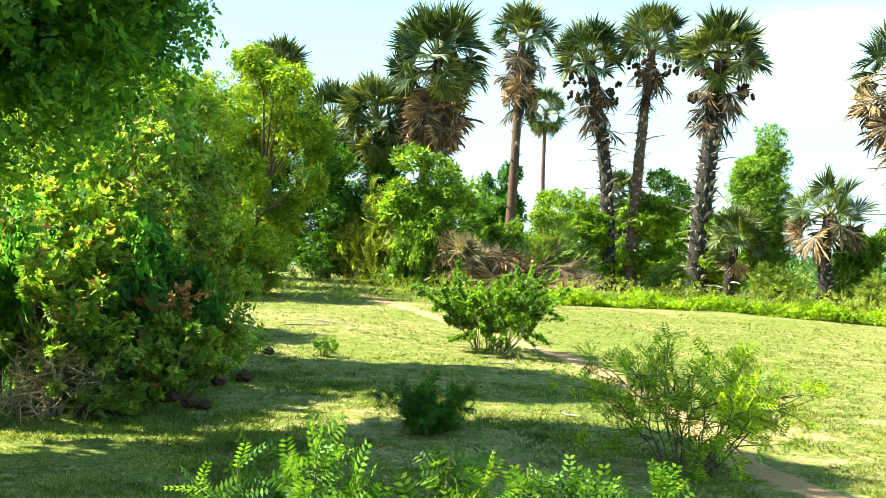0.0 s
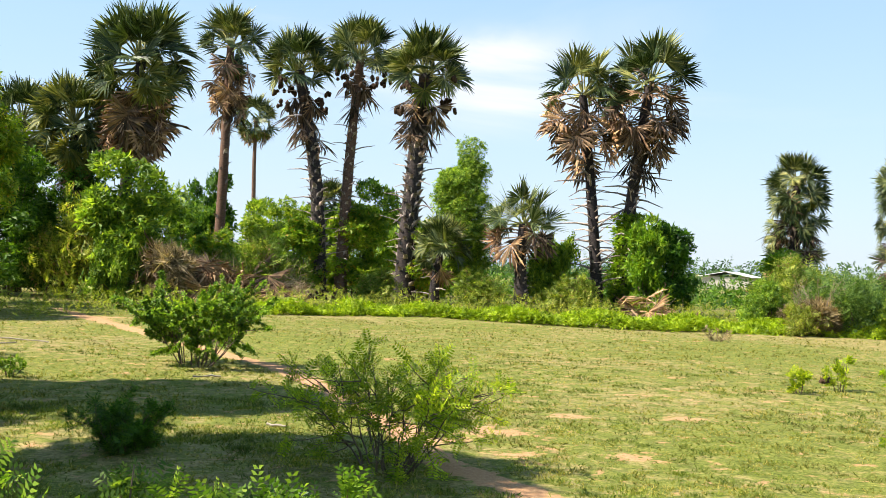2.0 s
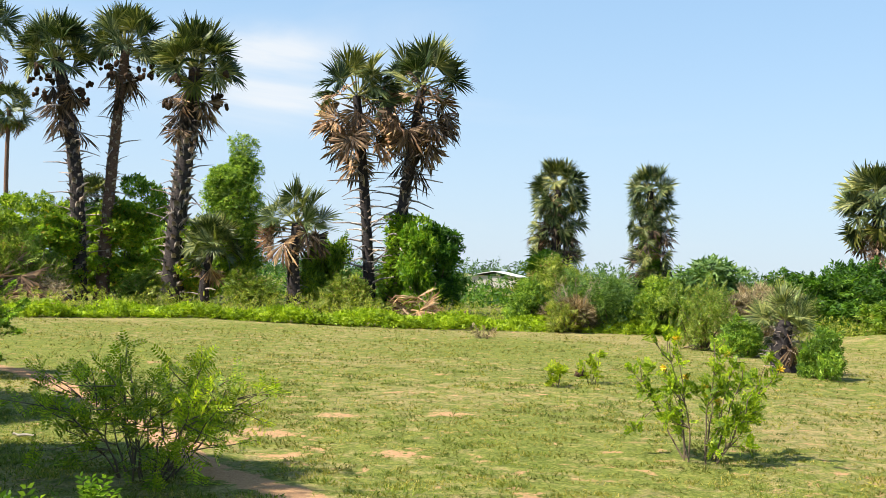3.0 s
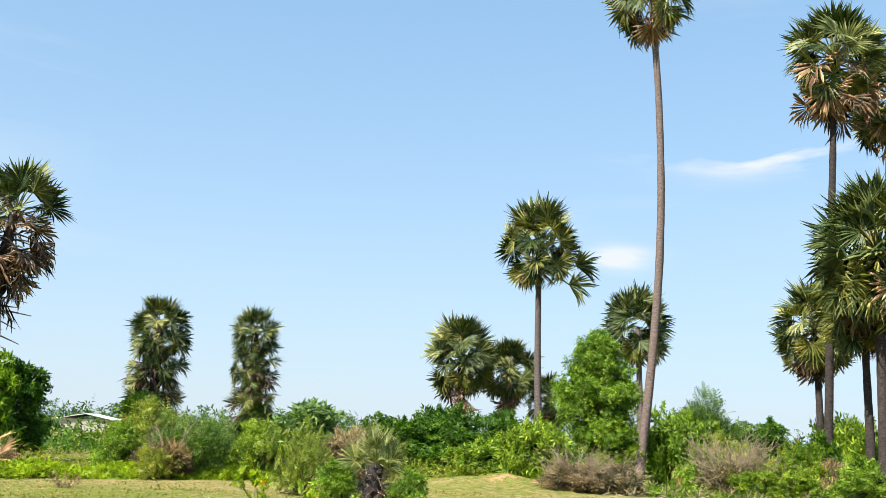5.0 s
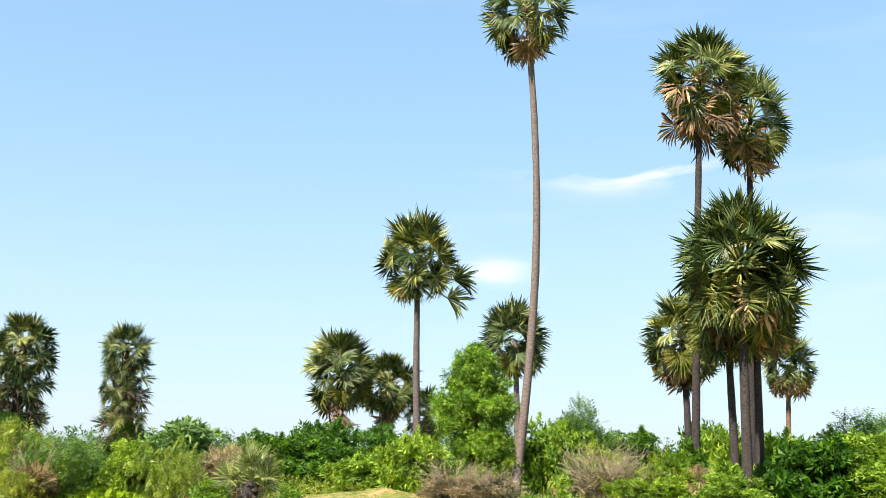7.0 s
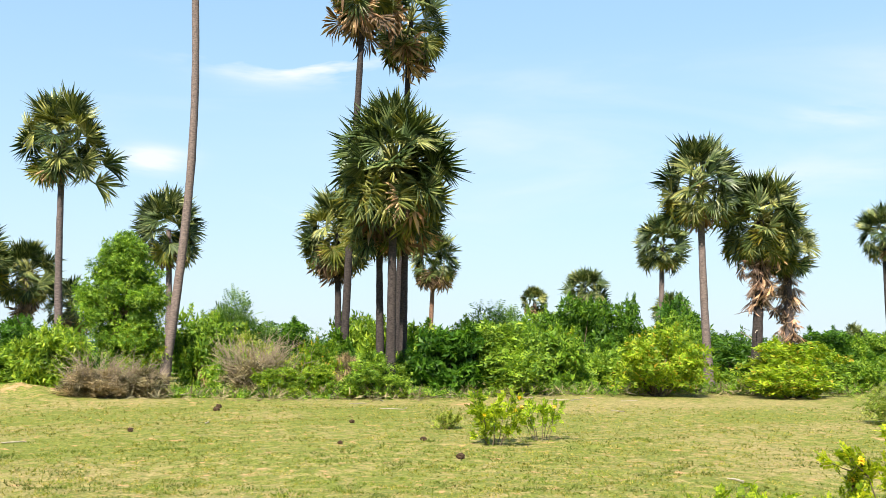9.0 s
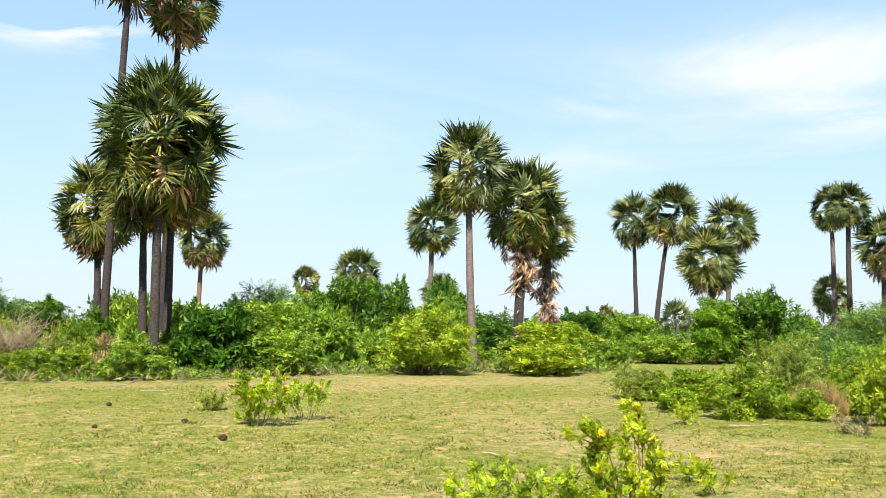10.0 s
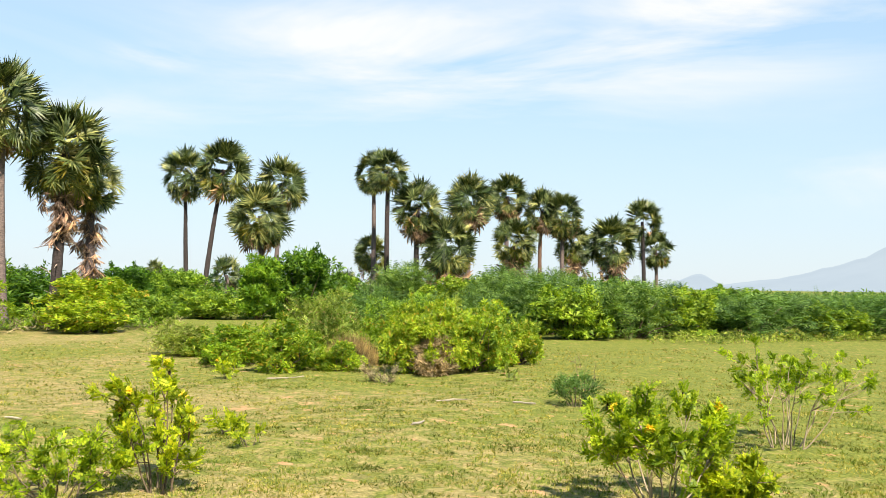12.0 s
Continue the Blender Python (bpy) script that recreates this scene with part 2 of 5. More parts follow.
def ground_material():
    """Grazed turf over pale reddish soil; 'bare' holds the trodden path and worn patches."""
    m, nt, out = material("grazed_turf")
    tc = nt.nodes.new("ShaderNodeTexCoord")
    v = tc.outputs["Object"]

    def noise_at(scale, detail, rough=0.6, dist=0.0):
        n = add(nt, "ShaderNodeTexNoise", Scale=scale, Detail=detail, Roughness=rough, Distortion=dist)
        nt.links.new(v, n.inputs["Vector"])
        return n.outputs["Fac"]

    blades = noise_at(22.0, 5.0, 0.75)
    tufts = noise_at(3.4, 6.0, 0.68, 0.4)
    swath = noise_at(0.16, 4.0, 0.55)
    green = ramp(nt, blades, (0.34, (0.058, 0.074, 0.011)), (0.5, (0.118, 0.137, 0.022)), (0.66, (0.235, 0.228, 0.062)))
    straw = ramp(nt, blades, (0.32, (0.12, 0.095, 0.035)), (0.68, (0.36, 0.285, 0.135)))
    both = nt.nodes.new("ShaderNodeMath")
    both.operation = "MULTIPLY_ADD"
    nt.links.new(swath, both.inputs[0])
    both.inputs[1].default_value = 0.7
    drier = nt.nodes.new("ShaderNodeAttribute")
    drier.attribute_name = "dry"
    lift = nt.nodes.new("ShaderNodeMath")
    lift.operation = "ADD"
    nt.links.new(tufts, lift.inputs[0])
    nt.links.new(drier.outputs["Fac"], lift.inputs[1])
    nt.links.new(lift.outputs["Value"], both.inputs[2])
    dryness = ramp(nt, both.outputs["Value"], (0.82, (0.05, 0.05, 0.05)), (0.96, (0.9, 0.9, 0.9)))
    turf = mixcol(nt, dryness, green, straw)
    # Turf mottling also darkens the mound hollows, shade put into the colour.
    turf = mixcol(nt, 0.85, turf, ramp(nt, noise_at(4.6, 6.0, 0.7, 0.6), (0.40, (0.66, 0.74, 0.62)), (0.58, (1.2, 1.15, 1.1))), "MULTIPLY")
    soil = ramp(nt, noise_at(30.0, 6.0, 0.7), (0.3, (0.28, 0.15, 0.075)), (0.7, (0.48, 0.28, 0.15)))
    attr = nt.nodes.new("ShaderNodeAttribute")
    attr.attribute_name = "bare"
    ragged = nt.nodes.new("ShaderNodeMath")
    ragged.operation = "MULTIPLY_ADD"
    nt.links.new(noise_at(5.0, 5.0, 0.7), ragged.inputs[0])
    ragged.inputs[1].default_value = 0.95
    nt.links.new(attr.outputs["Fac"], ragged.inputs[2])
    bare = ramp(nt, ragged.outputs["Value"], (0.78, (0, 0, 0)), (0.86, (1, 1, 1)))
    crumbs = ramp(nt, noise_at(2.6, 7.0, 0.72, 0.5), (0.585, (0, 0, 0)), (0.65, (1, 1, 1)))  # small scuffs of open soil
    bare = mixcol(nt, 1.0, bare, crumbs, "LIGHTEN")
    col = mixcol(nt, bare, turf, soil)
    b = add(nt, "ShaderNodeBsdfPrincipled", Roughness=0.95)
    b.inputs["Specular IOR Level"].default_value = 0.1
    nt.links.new(col, b.inputs["Base Color"])
    bp = add(nt, "ShaderNodeBump", Strength=0.5, Distance=0.03)
    nt.links.new(blades, bp.inputs["Height"])
    mound = add(nt, "ShaderNodeBump", Strength=0.35, Distance=0.06)
    nt.links.new(noise_at(4.6, 6.0, 0.7, 0.6), mound.inputs["Height"])
    nt.links.new(mound.outputs["Normal"], bp.inputs["Normal"])
    nt.links.new(bp.outputs["Normal"], b.inputs["Normal"])
    nt.links.new(b.outputs["BSDF"], out.inputs["Surface"])
    return m


M_GROUND = ground_material()
M_TUFT = leaf_material("lush_tuft_blade", (0.06, 0.10, 0.012), (0.125, 0.17, 0.022), (0.25, 0.275, 0.06), 0.3, 0.6)
M_GRASS = leaf_material("grass_blade", (0.085, 0.105, 0.014), (0.17, 0.178, 0.028), (0.37, 0.315, 0.12), 0.3, 0.6)


# Distance haze painted as a pale blue emission; the hills glow unlit.
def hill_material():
    m, nt, out = material("haze_glow_hill")
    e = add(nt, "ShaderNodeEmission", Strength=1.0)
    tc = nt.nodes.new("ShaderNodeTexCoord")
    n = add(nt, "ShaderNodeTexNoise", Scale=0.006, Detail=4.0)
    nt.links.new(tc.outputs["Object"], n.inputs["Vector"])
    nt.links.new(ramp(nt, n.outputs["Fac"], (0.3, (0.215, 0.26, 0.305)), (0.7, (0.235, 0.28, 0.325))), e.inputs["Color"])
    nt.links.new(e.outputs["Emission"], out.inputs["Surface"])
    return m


M_HILL = hill_material()
M_ROOF = rough_material("pale_sheet_roof", (0.6, 0.62, 0.64), (0.8, 0.8, 0.8), 3.0, 0.1, 0.5)
M_WALL = rough_material("shed_wall", (0.4, 0.36, 0.3), (0.6, 0.55, 0.48), 3.0, 0.2)


# ---- mesh tools ----
def mesh_of(name, verts, faces, mat, smooth=False):
    me = bpy.data.meshes.new(name)
    verts = np.asarray(verts, dtype=np.float32)
    if isinstance(faces, np.ndarray):
        n, k = faces.shape
        me.vertices.add(len(verts))
        me.vertices.foreach_set("co", verts.ravel())
        me.loops.add(n * k)
        me.loops.foreach_set("vertex_index", faces.astype(np.int32).ravel())
        me.polygons.add(n)
        me.polygons.foreach_set("loop_start", np.arange(n, dtype=np.int32) * k)
        me.update(calc_edges=True)
    else:
        me.from_pydata([tuple(v) for v in verts], [], [tuple(f) for f in faces])
    me.materials.append(mat)
    if smooth:
        me.polygons.foreach_set("use_smooth", np.ones(len(me.polygons), dtype=bool))
    return me


def part(name, me, parent, label="", m=None):
    ob = new(name, me)
    ob.parent = parent
    if m is not None:
        ob.matrix_basis = m
    return tagged(ob, label) if label else ob


def unit(a):
    return a / np.maximum(np.linalg.norm(a, axis=-1, keepdims=True), 1e-9)


def scatter(tv, tf, pos, along, normal, size):
    """Copies of a small template laid at pos, its x along, its z towards normal."""
    x = unit(along)
    y = unit(np.cross(normal, x))
    z = np.cross(x, y)
    size = np.broadcast_to(size, (len(pos),))[:, None, None]
    v = (tv[None, :, 0:1] * x[:, None] + tv[None, :, 1:2] * y[:, None] + tv[None, :, 2:3] * z[:, None]) * size + pos[:, None]
    f = tf[None] + (np.arange(len(pos)) * len(tv))[:, None, None]
    return v.reshape(-1, 3), f.reshape(-1, tf.shape[1])


def leaf_blade(x0, y0, ang, length, width, z0=0.0, lift=0.0):
    """One folded leaf as a kite: base, side, tip, side."""
    c, s = math.cos(ang), math.sin(ang)
    pts = ((0, 0, z0), (0.45 * length, width / 2, z0 + lift + 0.12 * width), (length, 0, z0 + lift * 0.6), (0.45 * length, -width / 2, z0 + lift + 0.12 * width))
    return [(x0 + c * px - s * py, y0 + s * px + c * py, pz) for px, py, pz in pts]


def template(leaves):
    tv = np.array([p for leaf in leaves for p in leaf])
    tf = np.arange(len(tv)).reshape(-1, 4)
    return tv, tf


def thin(tpl):
    """The same spray with each leaf as one small slanted triangle."""
    tv, tf = tpl
    return tv, np.ascontiguousarray(tf[:, [0, 1, 2]])


SPRIG = template([leaf_blade(0.0, 0, 0.0, 0.8, 0.42, 0.0, 0.05), leaf_blade(-0.1, 0, 0.9, 0.7, 0.40, 0.0, 0.1), leaf_blade(-0.1, 0, -0.9, 0.7, 0.40, 0.0, 0.1),
                  leaf_blade(-0.3, 0, 1.7, 0.6, 0.3, -0.05, 0.1), leaf_blade(-0.3, 0, -1.7, 0.6, 0.3, -0.05, 0.1)])
PINNATE = template([leaf_blade(0.12 + 0.15 * i, 0, s * 1.05, 0.34 - 0.02 * abs(i - 2), 0.17, 0, 0.03) for i in range(6) for s in (1, -1)] + [leaf_blade(0.9, 0, 0, 0.26, 0.11)])
OVAL = template([leaf_blade(0.1 + 0.24 * i, 0, s * 0.95, 0.44, 0.27, 0, 0.05) for i in range(4) for s in (1, -1)] + [leaf_blade(0.95, 0, 0, 0.42, 0.26)])
FEATHER = template([leaf_blade(0.08 + 0.15 * i, 0, s * 1.15, 0.22 + 0.10 * math.sin(0.55 * i + 0.3), 0.11, 0, 0.02) for i in range(6) for s in (1, -1)])
BROAD = template([leaf_blade(0, 0, a, 1.0, 0.42, 0, b) for a, b in ((0, 0.1), (1.2, 0.2), (-1.3, -0.05))])
STALKS = template([leaf_blade(0, 0, a, 1.0, 0.022, 0, b) for a, b in ((0, 0.1), (0.1, -0.05), (-0.13, 0.12), (0.22, 0.2), (-0.24, -0.1))])
BRANCHLET = template([leaf_blade(0, 0, a, 1.0, 0.016, 0, b) for a, b in ((0, 0.0), (0.35, 0.12), (-0.4, -0.1))]
                     + [leaf_blade(0.35, 0, a, 0.4, 0.03, 0, 0.03) for a in (0.8, -0.7)] + [leaf_blade(0.6, 0, 0.9, 0.36, 0.03, 0, 0.03)])
TWIGS = template([leaf_blade(0, 0, a, 1.3, 0.024, b, b) for a, b in ((0, 0.0), (0.5, 0.1), (-0.6, -0.1))])


def tube(points, radii, sides=6):
    pts = np.asarray(points, float)
    n = len(pts)
    d = unit(np.gradient(pts, axis=0))
    ref = np.where(np.abs(d[:, 2:3]) > 0.9, np.array([[1.0, 0, 0]]), np.array([[0, 0, 1.0]]))
    u = unit(np.cross(ref, d))
    w = np.cross(d, u)
    a = np.linspace(0, 2 * np.pi, sides, endpoint=False)
    r = np.asarray(radii, float).reshape(n, -1)[:, :, None] * np.ones((n, sides, 1))
    v = pts[:, None] + r * (np.cos(a)[None, :, None] * u[:, None] + np.sin(a)[None, :, None] * w[:, None])
    i, j = np.meshgrid(np.arange(n - 1), np.arange(sides), indexing="ij")
    k = (j + 1) % sides
    f = np.stack([i * sides + j, i * sides + k, (i + 1) * sides + k, (i + 1) * sides + j], -1).reshape(-1, 4)
    return v.reshape(-1, 3), f


def merge(pieces):
    vs, fs, base = [], [], 0
    for v, f in pieces:
        vs.append(v)
        fs.append(f + base)
        base += len(v)
    return np.concatenate(vs), np.concatenate(fs)


def branch(rng, start, heading, length, steps=6, wander=0.12, rise=0.0):
    pts = [np.array(start, float)]
    d = np.array(heading, float)
    for _ in range(steps):
        d = d + rng.normal(0, wander, 3) + np.array([0, 0, rise])
        d /= np.linalg.norm(d)
        pts.append(pts[-1] + d * length / steps)
    return np.array(pts)


# ---- ground ----
PATH = ((-2.72, 36.18), (-1.50, 30.72), (-0.23, 26.91), (2.49, 18.83), (3.17, 12.31), (2.96, 10.19), (3.18, 8.81), (4.51, 4.03))
WORN = [(4.24, 11.68, 0.55), (5.54, 12.64, 0.4), (7.12, 12.34, 0.45), (16.10, -4.44, 0.45), (3.96, 10.36, 0.4), (31.0, 21.6, 1.2), (32.3, 20.6, 1.0),
        (-1.29, 30.99, 1.2), (5.20, 10.09, 0.35), (34.08, 6.29, 1.2), (3.34, 11.23, 0.5),
        (4.2, 12.0, 0.32), (5.5, 12.7, 0.28), (7.1, 12.4, 0.32), (6.0, 10.7, 0.20), (5.5, 7.9, 0.24), (9.2, 7.6, 0.24), (10.7, 9.2, 0.24), (7.6, 14.9, 0.28), (9.8, 14.0, 0.24), (16.6, 12.6, 0.28), (5.8, 14.7, 0.24), (24.3, -4.8, 0.32), (17.6, -5.6, 0.32), (12.5, -7.3, 0.28), (16.6, -0.3, 0.28), (13.1, -6.5, 0.28)]
rng = np.random.default_rng(5)
for _ in range(120):
    az, d = rng.uniform(0.1, 2.3), rng.uniform(8, 30)
    WORN.append((d * math.sin(az), d * math.cos(az), rng.uniform(0.06, 0.2)))


def bareness(x, y):
    """1 on the trodden line and in worn patches, falling to 0 in the turf."""
    b = np.zeros_like(x)
    for (ax, ay), (bx, by) in zip(PATH, PATH[1:]):
        k = np.clip(((x - ax) * (bx - ax) + (y - ay) * (by - ay)) / ((bx - ax) ** 2 + (by - ay) ** 2), 0, 1)
        d = np.hypot(x - ax - k * (bx - ax), y - ay - k * (by - ay))
        b = np.maximum(b, np.clip(1.0 - d / 0.42, 0, 0.75))
    for px, py, r in WORN:
        d = np.hypot((x - px) * 0.75, (y - py) * 1.25)
        b = np.maximum(b, np.clip(0.72 - 0.5 * d / r, 0, 0.55))
    return b


def relief(x, y):
    """Gentle swells of the field, with low banks at its far edges."""
    return 0.05 * np.sin(x * 0.31 + 1.0) * np.sin(y * 0.27) + 0.025 * np.sin(x * 0.9 + y * 0.7) + 0.012 * np.sin(x * 2.7) * np.sin(y * 3.1) + (0.46 + 0.12 * np.sin(x * 2.3 + y) * np.sin(y * 2.9)) * np.exp(-(((x - 31.4) / 2.6) ** 2 + ((y - 21.9) / 2.6) ** 2))


def spaced(lo, hi, step, reach):
    fine = list(np.arange(lo, hi, step))
    low, high, s = [], [], step
    a, b = lo, hi
    while a > -reach:
        s *= 1.16
        a -= s
        b += s
        low.append(a)
        high.append(b)
    return np.array(low[::-1] + fine + high)


gx, gy = spaced(-7, 30, 0.19, 4300), spaced(-13, 28, 0.19, 4300)
X, Y = np.meshgrid(gx, gy, indexing="ij")
Z = relief(X, Y) * np.clip(1.6 - np.hypot(X, Y) / 60, 0, 1)
gi, gj = np.meshgrid(np.arange(len(gx) - 1), np.arange(len(gy) - 1), indexing="ij")
q = gi * len(gy) + gj
gf = np.stack([q, q + len(gy), q + len(gy) + 1, q + 1], -1).reshape(-1, 4)
g_me = mesh_of("ground", np.stack([X, Y, Z], -1).reshape(-1, 3), gf, M_GROUND, True)
attr = g_me.attributes.new("bare", "FLOAT", "POINT")
attr.data.foreach_set("value", 0.75 * bareness(X.ravel(), Y.ravel()).astype(np.float32))
dry = 0.12 * np.clip((8 - Y.ravel()) / 16, 0, 1) * np.clip((Y.ravel() + 7) / 9, -0.8, 1) - 0.1 * np.clip((-7 - Y.ravel()) / 8, 0, 1) + 0.05 * np.sin(X.ravel() * 0.21) * np.sin(Y.ravel() * 0.17 + 1)
g_me.attributes.new("dry", "FLOAT", "POINT").data.foreach_set("value", dry.astype(np.float32))
tagged(new("ground", g_me), "grazed grass field with worn reddish soil patches", "field", kind="structure")


def ground_z(x, y):
    return float(relief(np.float64(x), np.float64(y)) * np.clip(1.6 - math.hypot(x, y) / 60, 0, 1))


# ---- far hills ----
def ridge(name, az0, az1, peaks, far, label):
    """A long hill: peaks are (azimuth, spread, height)."""
    az = np.radians(np.linspace(az0, az1, 90))
    rows = []
    for k, lift in ((0.82, 0.0), (0.88, 0.45), (0.94, 0.82), (1.0, 1.0), (1.1, 0.6), (1.25, 0.0)):
        h = sum(p[2] * np.exp(-((np.degrees(az) - p[0]) / p[1]) ** 2) for p in peaks)
        h = h * (1 + 0.04 * np.sin(az * 90) + 0.03 * np.sin(az * 233 + k * 9)) * np.clip((np.degrees(az) - az0) / 2, 0, 1) * np.clip((az1 - np.degrees(az)) / 2, 0, 1)
        rows.append(np.stack([far * k * np.sin(az), far * k * np.cos(az), h * lift - (2 if lift == 0 else 0)], -1))
    v = np.array(rows)
    n, m = v.shape[:2]
    i, j = np.meshgrid(np.arange(n - 1), np.arange(m - 1), indexing="ij")
    a = i * m + j
    f = np.stack([a, a + 1, a + m + 1, a + m], -1).reshape(-1, 4)
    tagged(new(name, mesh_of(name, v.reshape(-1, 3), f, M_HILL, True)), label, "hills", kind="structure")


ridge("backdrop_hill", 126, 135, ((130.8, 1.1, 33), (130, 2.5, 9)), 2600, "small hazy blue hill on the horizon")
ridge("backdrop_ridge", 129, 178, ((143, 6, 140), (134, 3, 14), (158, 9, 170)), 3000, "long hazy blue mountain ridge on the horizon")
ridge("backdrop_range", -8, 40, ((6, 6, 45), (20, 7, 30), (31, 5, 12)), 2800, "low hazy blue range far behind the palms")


# ---- palms ----
def fan_leaf(rng, stalk, radius, spread, fold, droop, bend, segments=36, ragged=0.06, slim=1.0, fused=0.56, stalked=True):
    """A fan leaf: stalk along x, then a pleated blade of pointed segments."""
    pieces_v, pieces_f = [], []
    st = np.array([(0, 0, 0), (stalk * 0.5, 0, 0.03), (stalk, 0, 0)])
    tv, tf = tube(st, [0.05, 0.028, 0.022], 4)
    pieces_v.append(tv)
    pieces_f += [tuple(f) for f in tf]
    if not stalked:
        pieces_v, pieces_f = [], []
    base = len(tv) if stalked else 0
    cb, sb = math.cos(bend), math.sin(bend)

    def lay(x, y, z):
        return (stalk + cb * x + sb * z, y, -sb * x + cb * z)

    for i in range(segments):
        a = radians(spread) * ((i + 0.5) / segments - 0.5)
        ln = radius * (0.80 + 0.20 * math.cos(a * 0.7)) * (1 + rng.normal(0, ragged))
        half = radians(spread) / segments * 0.52 * slim
        sway = rng.normal(0, 0.04)
        pts = []
        for r, w, up in ((0.05, 1, 0), (fused, 1, 0.04), (1.0, 0, 0)):
            rad = r * ln
            drop = -droop * (rad / radius) ** 2 * radius * (1 + rng.normal(0, 0.25))
            for side in ((-1, 0, 1) if w else (0,)):
                aa = a + side * half * w + sway * r
                pts.append(lay(rad * math.cos(aa), rad * math.sin(aa), fold * abs(math.sin(aa)) * rad + drop + (up if side == 0 else 0)))
        pieces_v.append(np.array(pts))
        b = base
        pieces_f += [(b, b + 1, b + 4, b + 3), (b + 1, b + 2, b + 5, b + 4), (b + 3, b + 4, b + 6), (b + 4, b + 5, b + 6)]
        base += 7
    return np.concatenate(pieces_v), pieces_f


rng = np.random.default_rng(11)
FRONDS, STALK = {}, {"live": [], "low": []}
for kind, mat, specs in (
    ("live", M_FROND, ((1.1, 1.12, 250, 0.45, 0.10, 0.1), (1.0, 1.14, 230, 0.7, 0.16, 0.3), (1.15, 1.06, 270, 0.4, 0.22, 0.55), (1.1, 1.08, 250, 0.6, 0.30, 0.8))),
    ("low", M_FROND, ((1.2, 1.0, 230, 0.8, 0.34, 0.5), (1.1, 0.98, 240, 0.6, 0.42, 0.8), (1.2, 1.02, 205, 1.0, 0.30, 0.35))),
    ("old", M_FROND_OLD, ((1.25, 1.0, 250, 0.7, 0.35, 0.6), (1.2, 1.0, 230, 0.9, 0.4, 0.8))),
    ("dead", M_FROND_DEAD, ((1.1, 1.15, 175, 0.7, 0.45, 0.7), (1.0, 1.15, 135, 1.1, 0.5, 0.9), (1.15, 1.1, 200, 0.5, 0.4, 0.45))),
    ("pale", M_FROND_PALE, ((0.6, 1.15, 210, 0.15, 0.02, 0.0), (0.6, 1.05, 170, 0.3, 0.05, 0.15), (0.55, 1.1, 230, 0.2, 0.0, -0.1))),
    ("umber", M_FROND_UMBER, ((0.7, 1.15, 120, 1.6, 0.5, 0.8), (0.8, 1.05, 105, 2.0, 0.45, 0.9), (0.6, 1.2, 90, 1.8, 0.4, 0.7))),
    ("grey", M_FROND_GREY, ((0.7, 0.95, 150, 1.4, 0.6, 0.9), (0.7, 0.9, 130, 1.8, 0.5, 0.8))),
):
    FRONDS[kind] = []
    for s in specs:
        v, f = fan_leaf(rng, *s, segments=30 if kind in ("live", "low") else 24, ragged=0.09 if kind in ("live", "low") else 0.16, slim=1.0 if kind in ("live", "low") else 0.62 if kind == "pale" else 0.92, fused=0.34 if kind == "pale" else 0.74 if kind == "dead" else 0.56, stalked=kind not in ("live", "low"))
        FRONDS[kind].append(mesh_of("frond_" + kind, v, f, mat))
        if kind in ("live", "low"):
            sv, sf = tube(np.array([(0, 0, 0), (s[0] * 0.5, 0, 0.03), (s[0], 0, 0), (s[0] + 0.35, 0, 0.0)]), [0.055, 0.032, 0.026, 0.008], 4)
            STALK[kind].append(mesh_of("stalk", sv, sf, M_STALK))

spike_v, spike_f = tube([(0, 0, 0), (0.3, 0, 0.02), (0.75, 0, -0.04)], [0.032, 0.019, 0.009], 4)
SPIKE = mesh_of("leaf_stub", spike_v, spike_f, M_BOOT)
boot = np.array([(0, -0.16, -0.2), (0, 0.16, -0.2), (0.05, -0.10, 0.0), (0.05, 0.10, 0.0), (0.26, -0.07, 0.2), (0.26, 0.07, 0.2), (0.03, -0.12, 0.12), (0.03, 0.12, 0.12)])
BOOT = mesh_of("leaf_base", boot, [(0, 1, 3, 2), (2, 3, 5, 4), (4, 5, 7, 6), (0, 2, 4, 6), (1, 7, 5, 3), (0, 6, 7, 1)], M_BOOT)
fruit = bmesh.new()
bmesh.ops.create_icosphere(fruit, subdivisions=2, radius=0.125)
for fv in fruit.verts:
    fv.co += fv.co * noise.noise(fv.co * 12) * 0.25
FRUIT = bpy.data.meshes.new("fruit")
fruit.to_mesh(FRUIT)
fruit.free()
FRUIT.materials.append(M_HUSK)


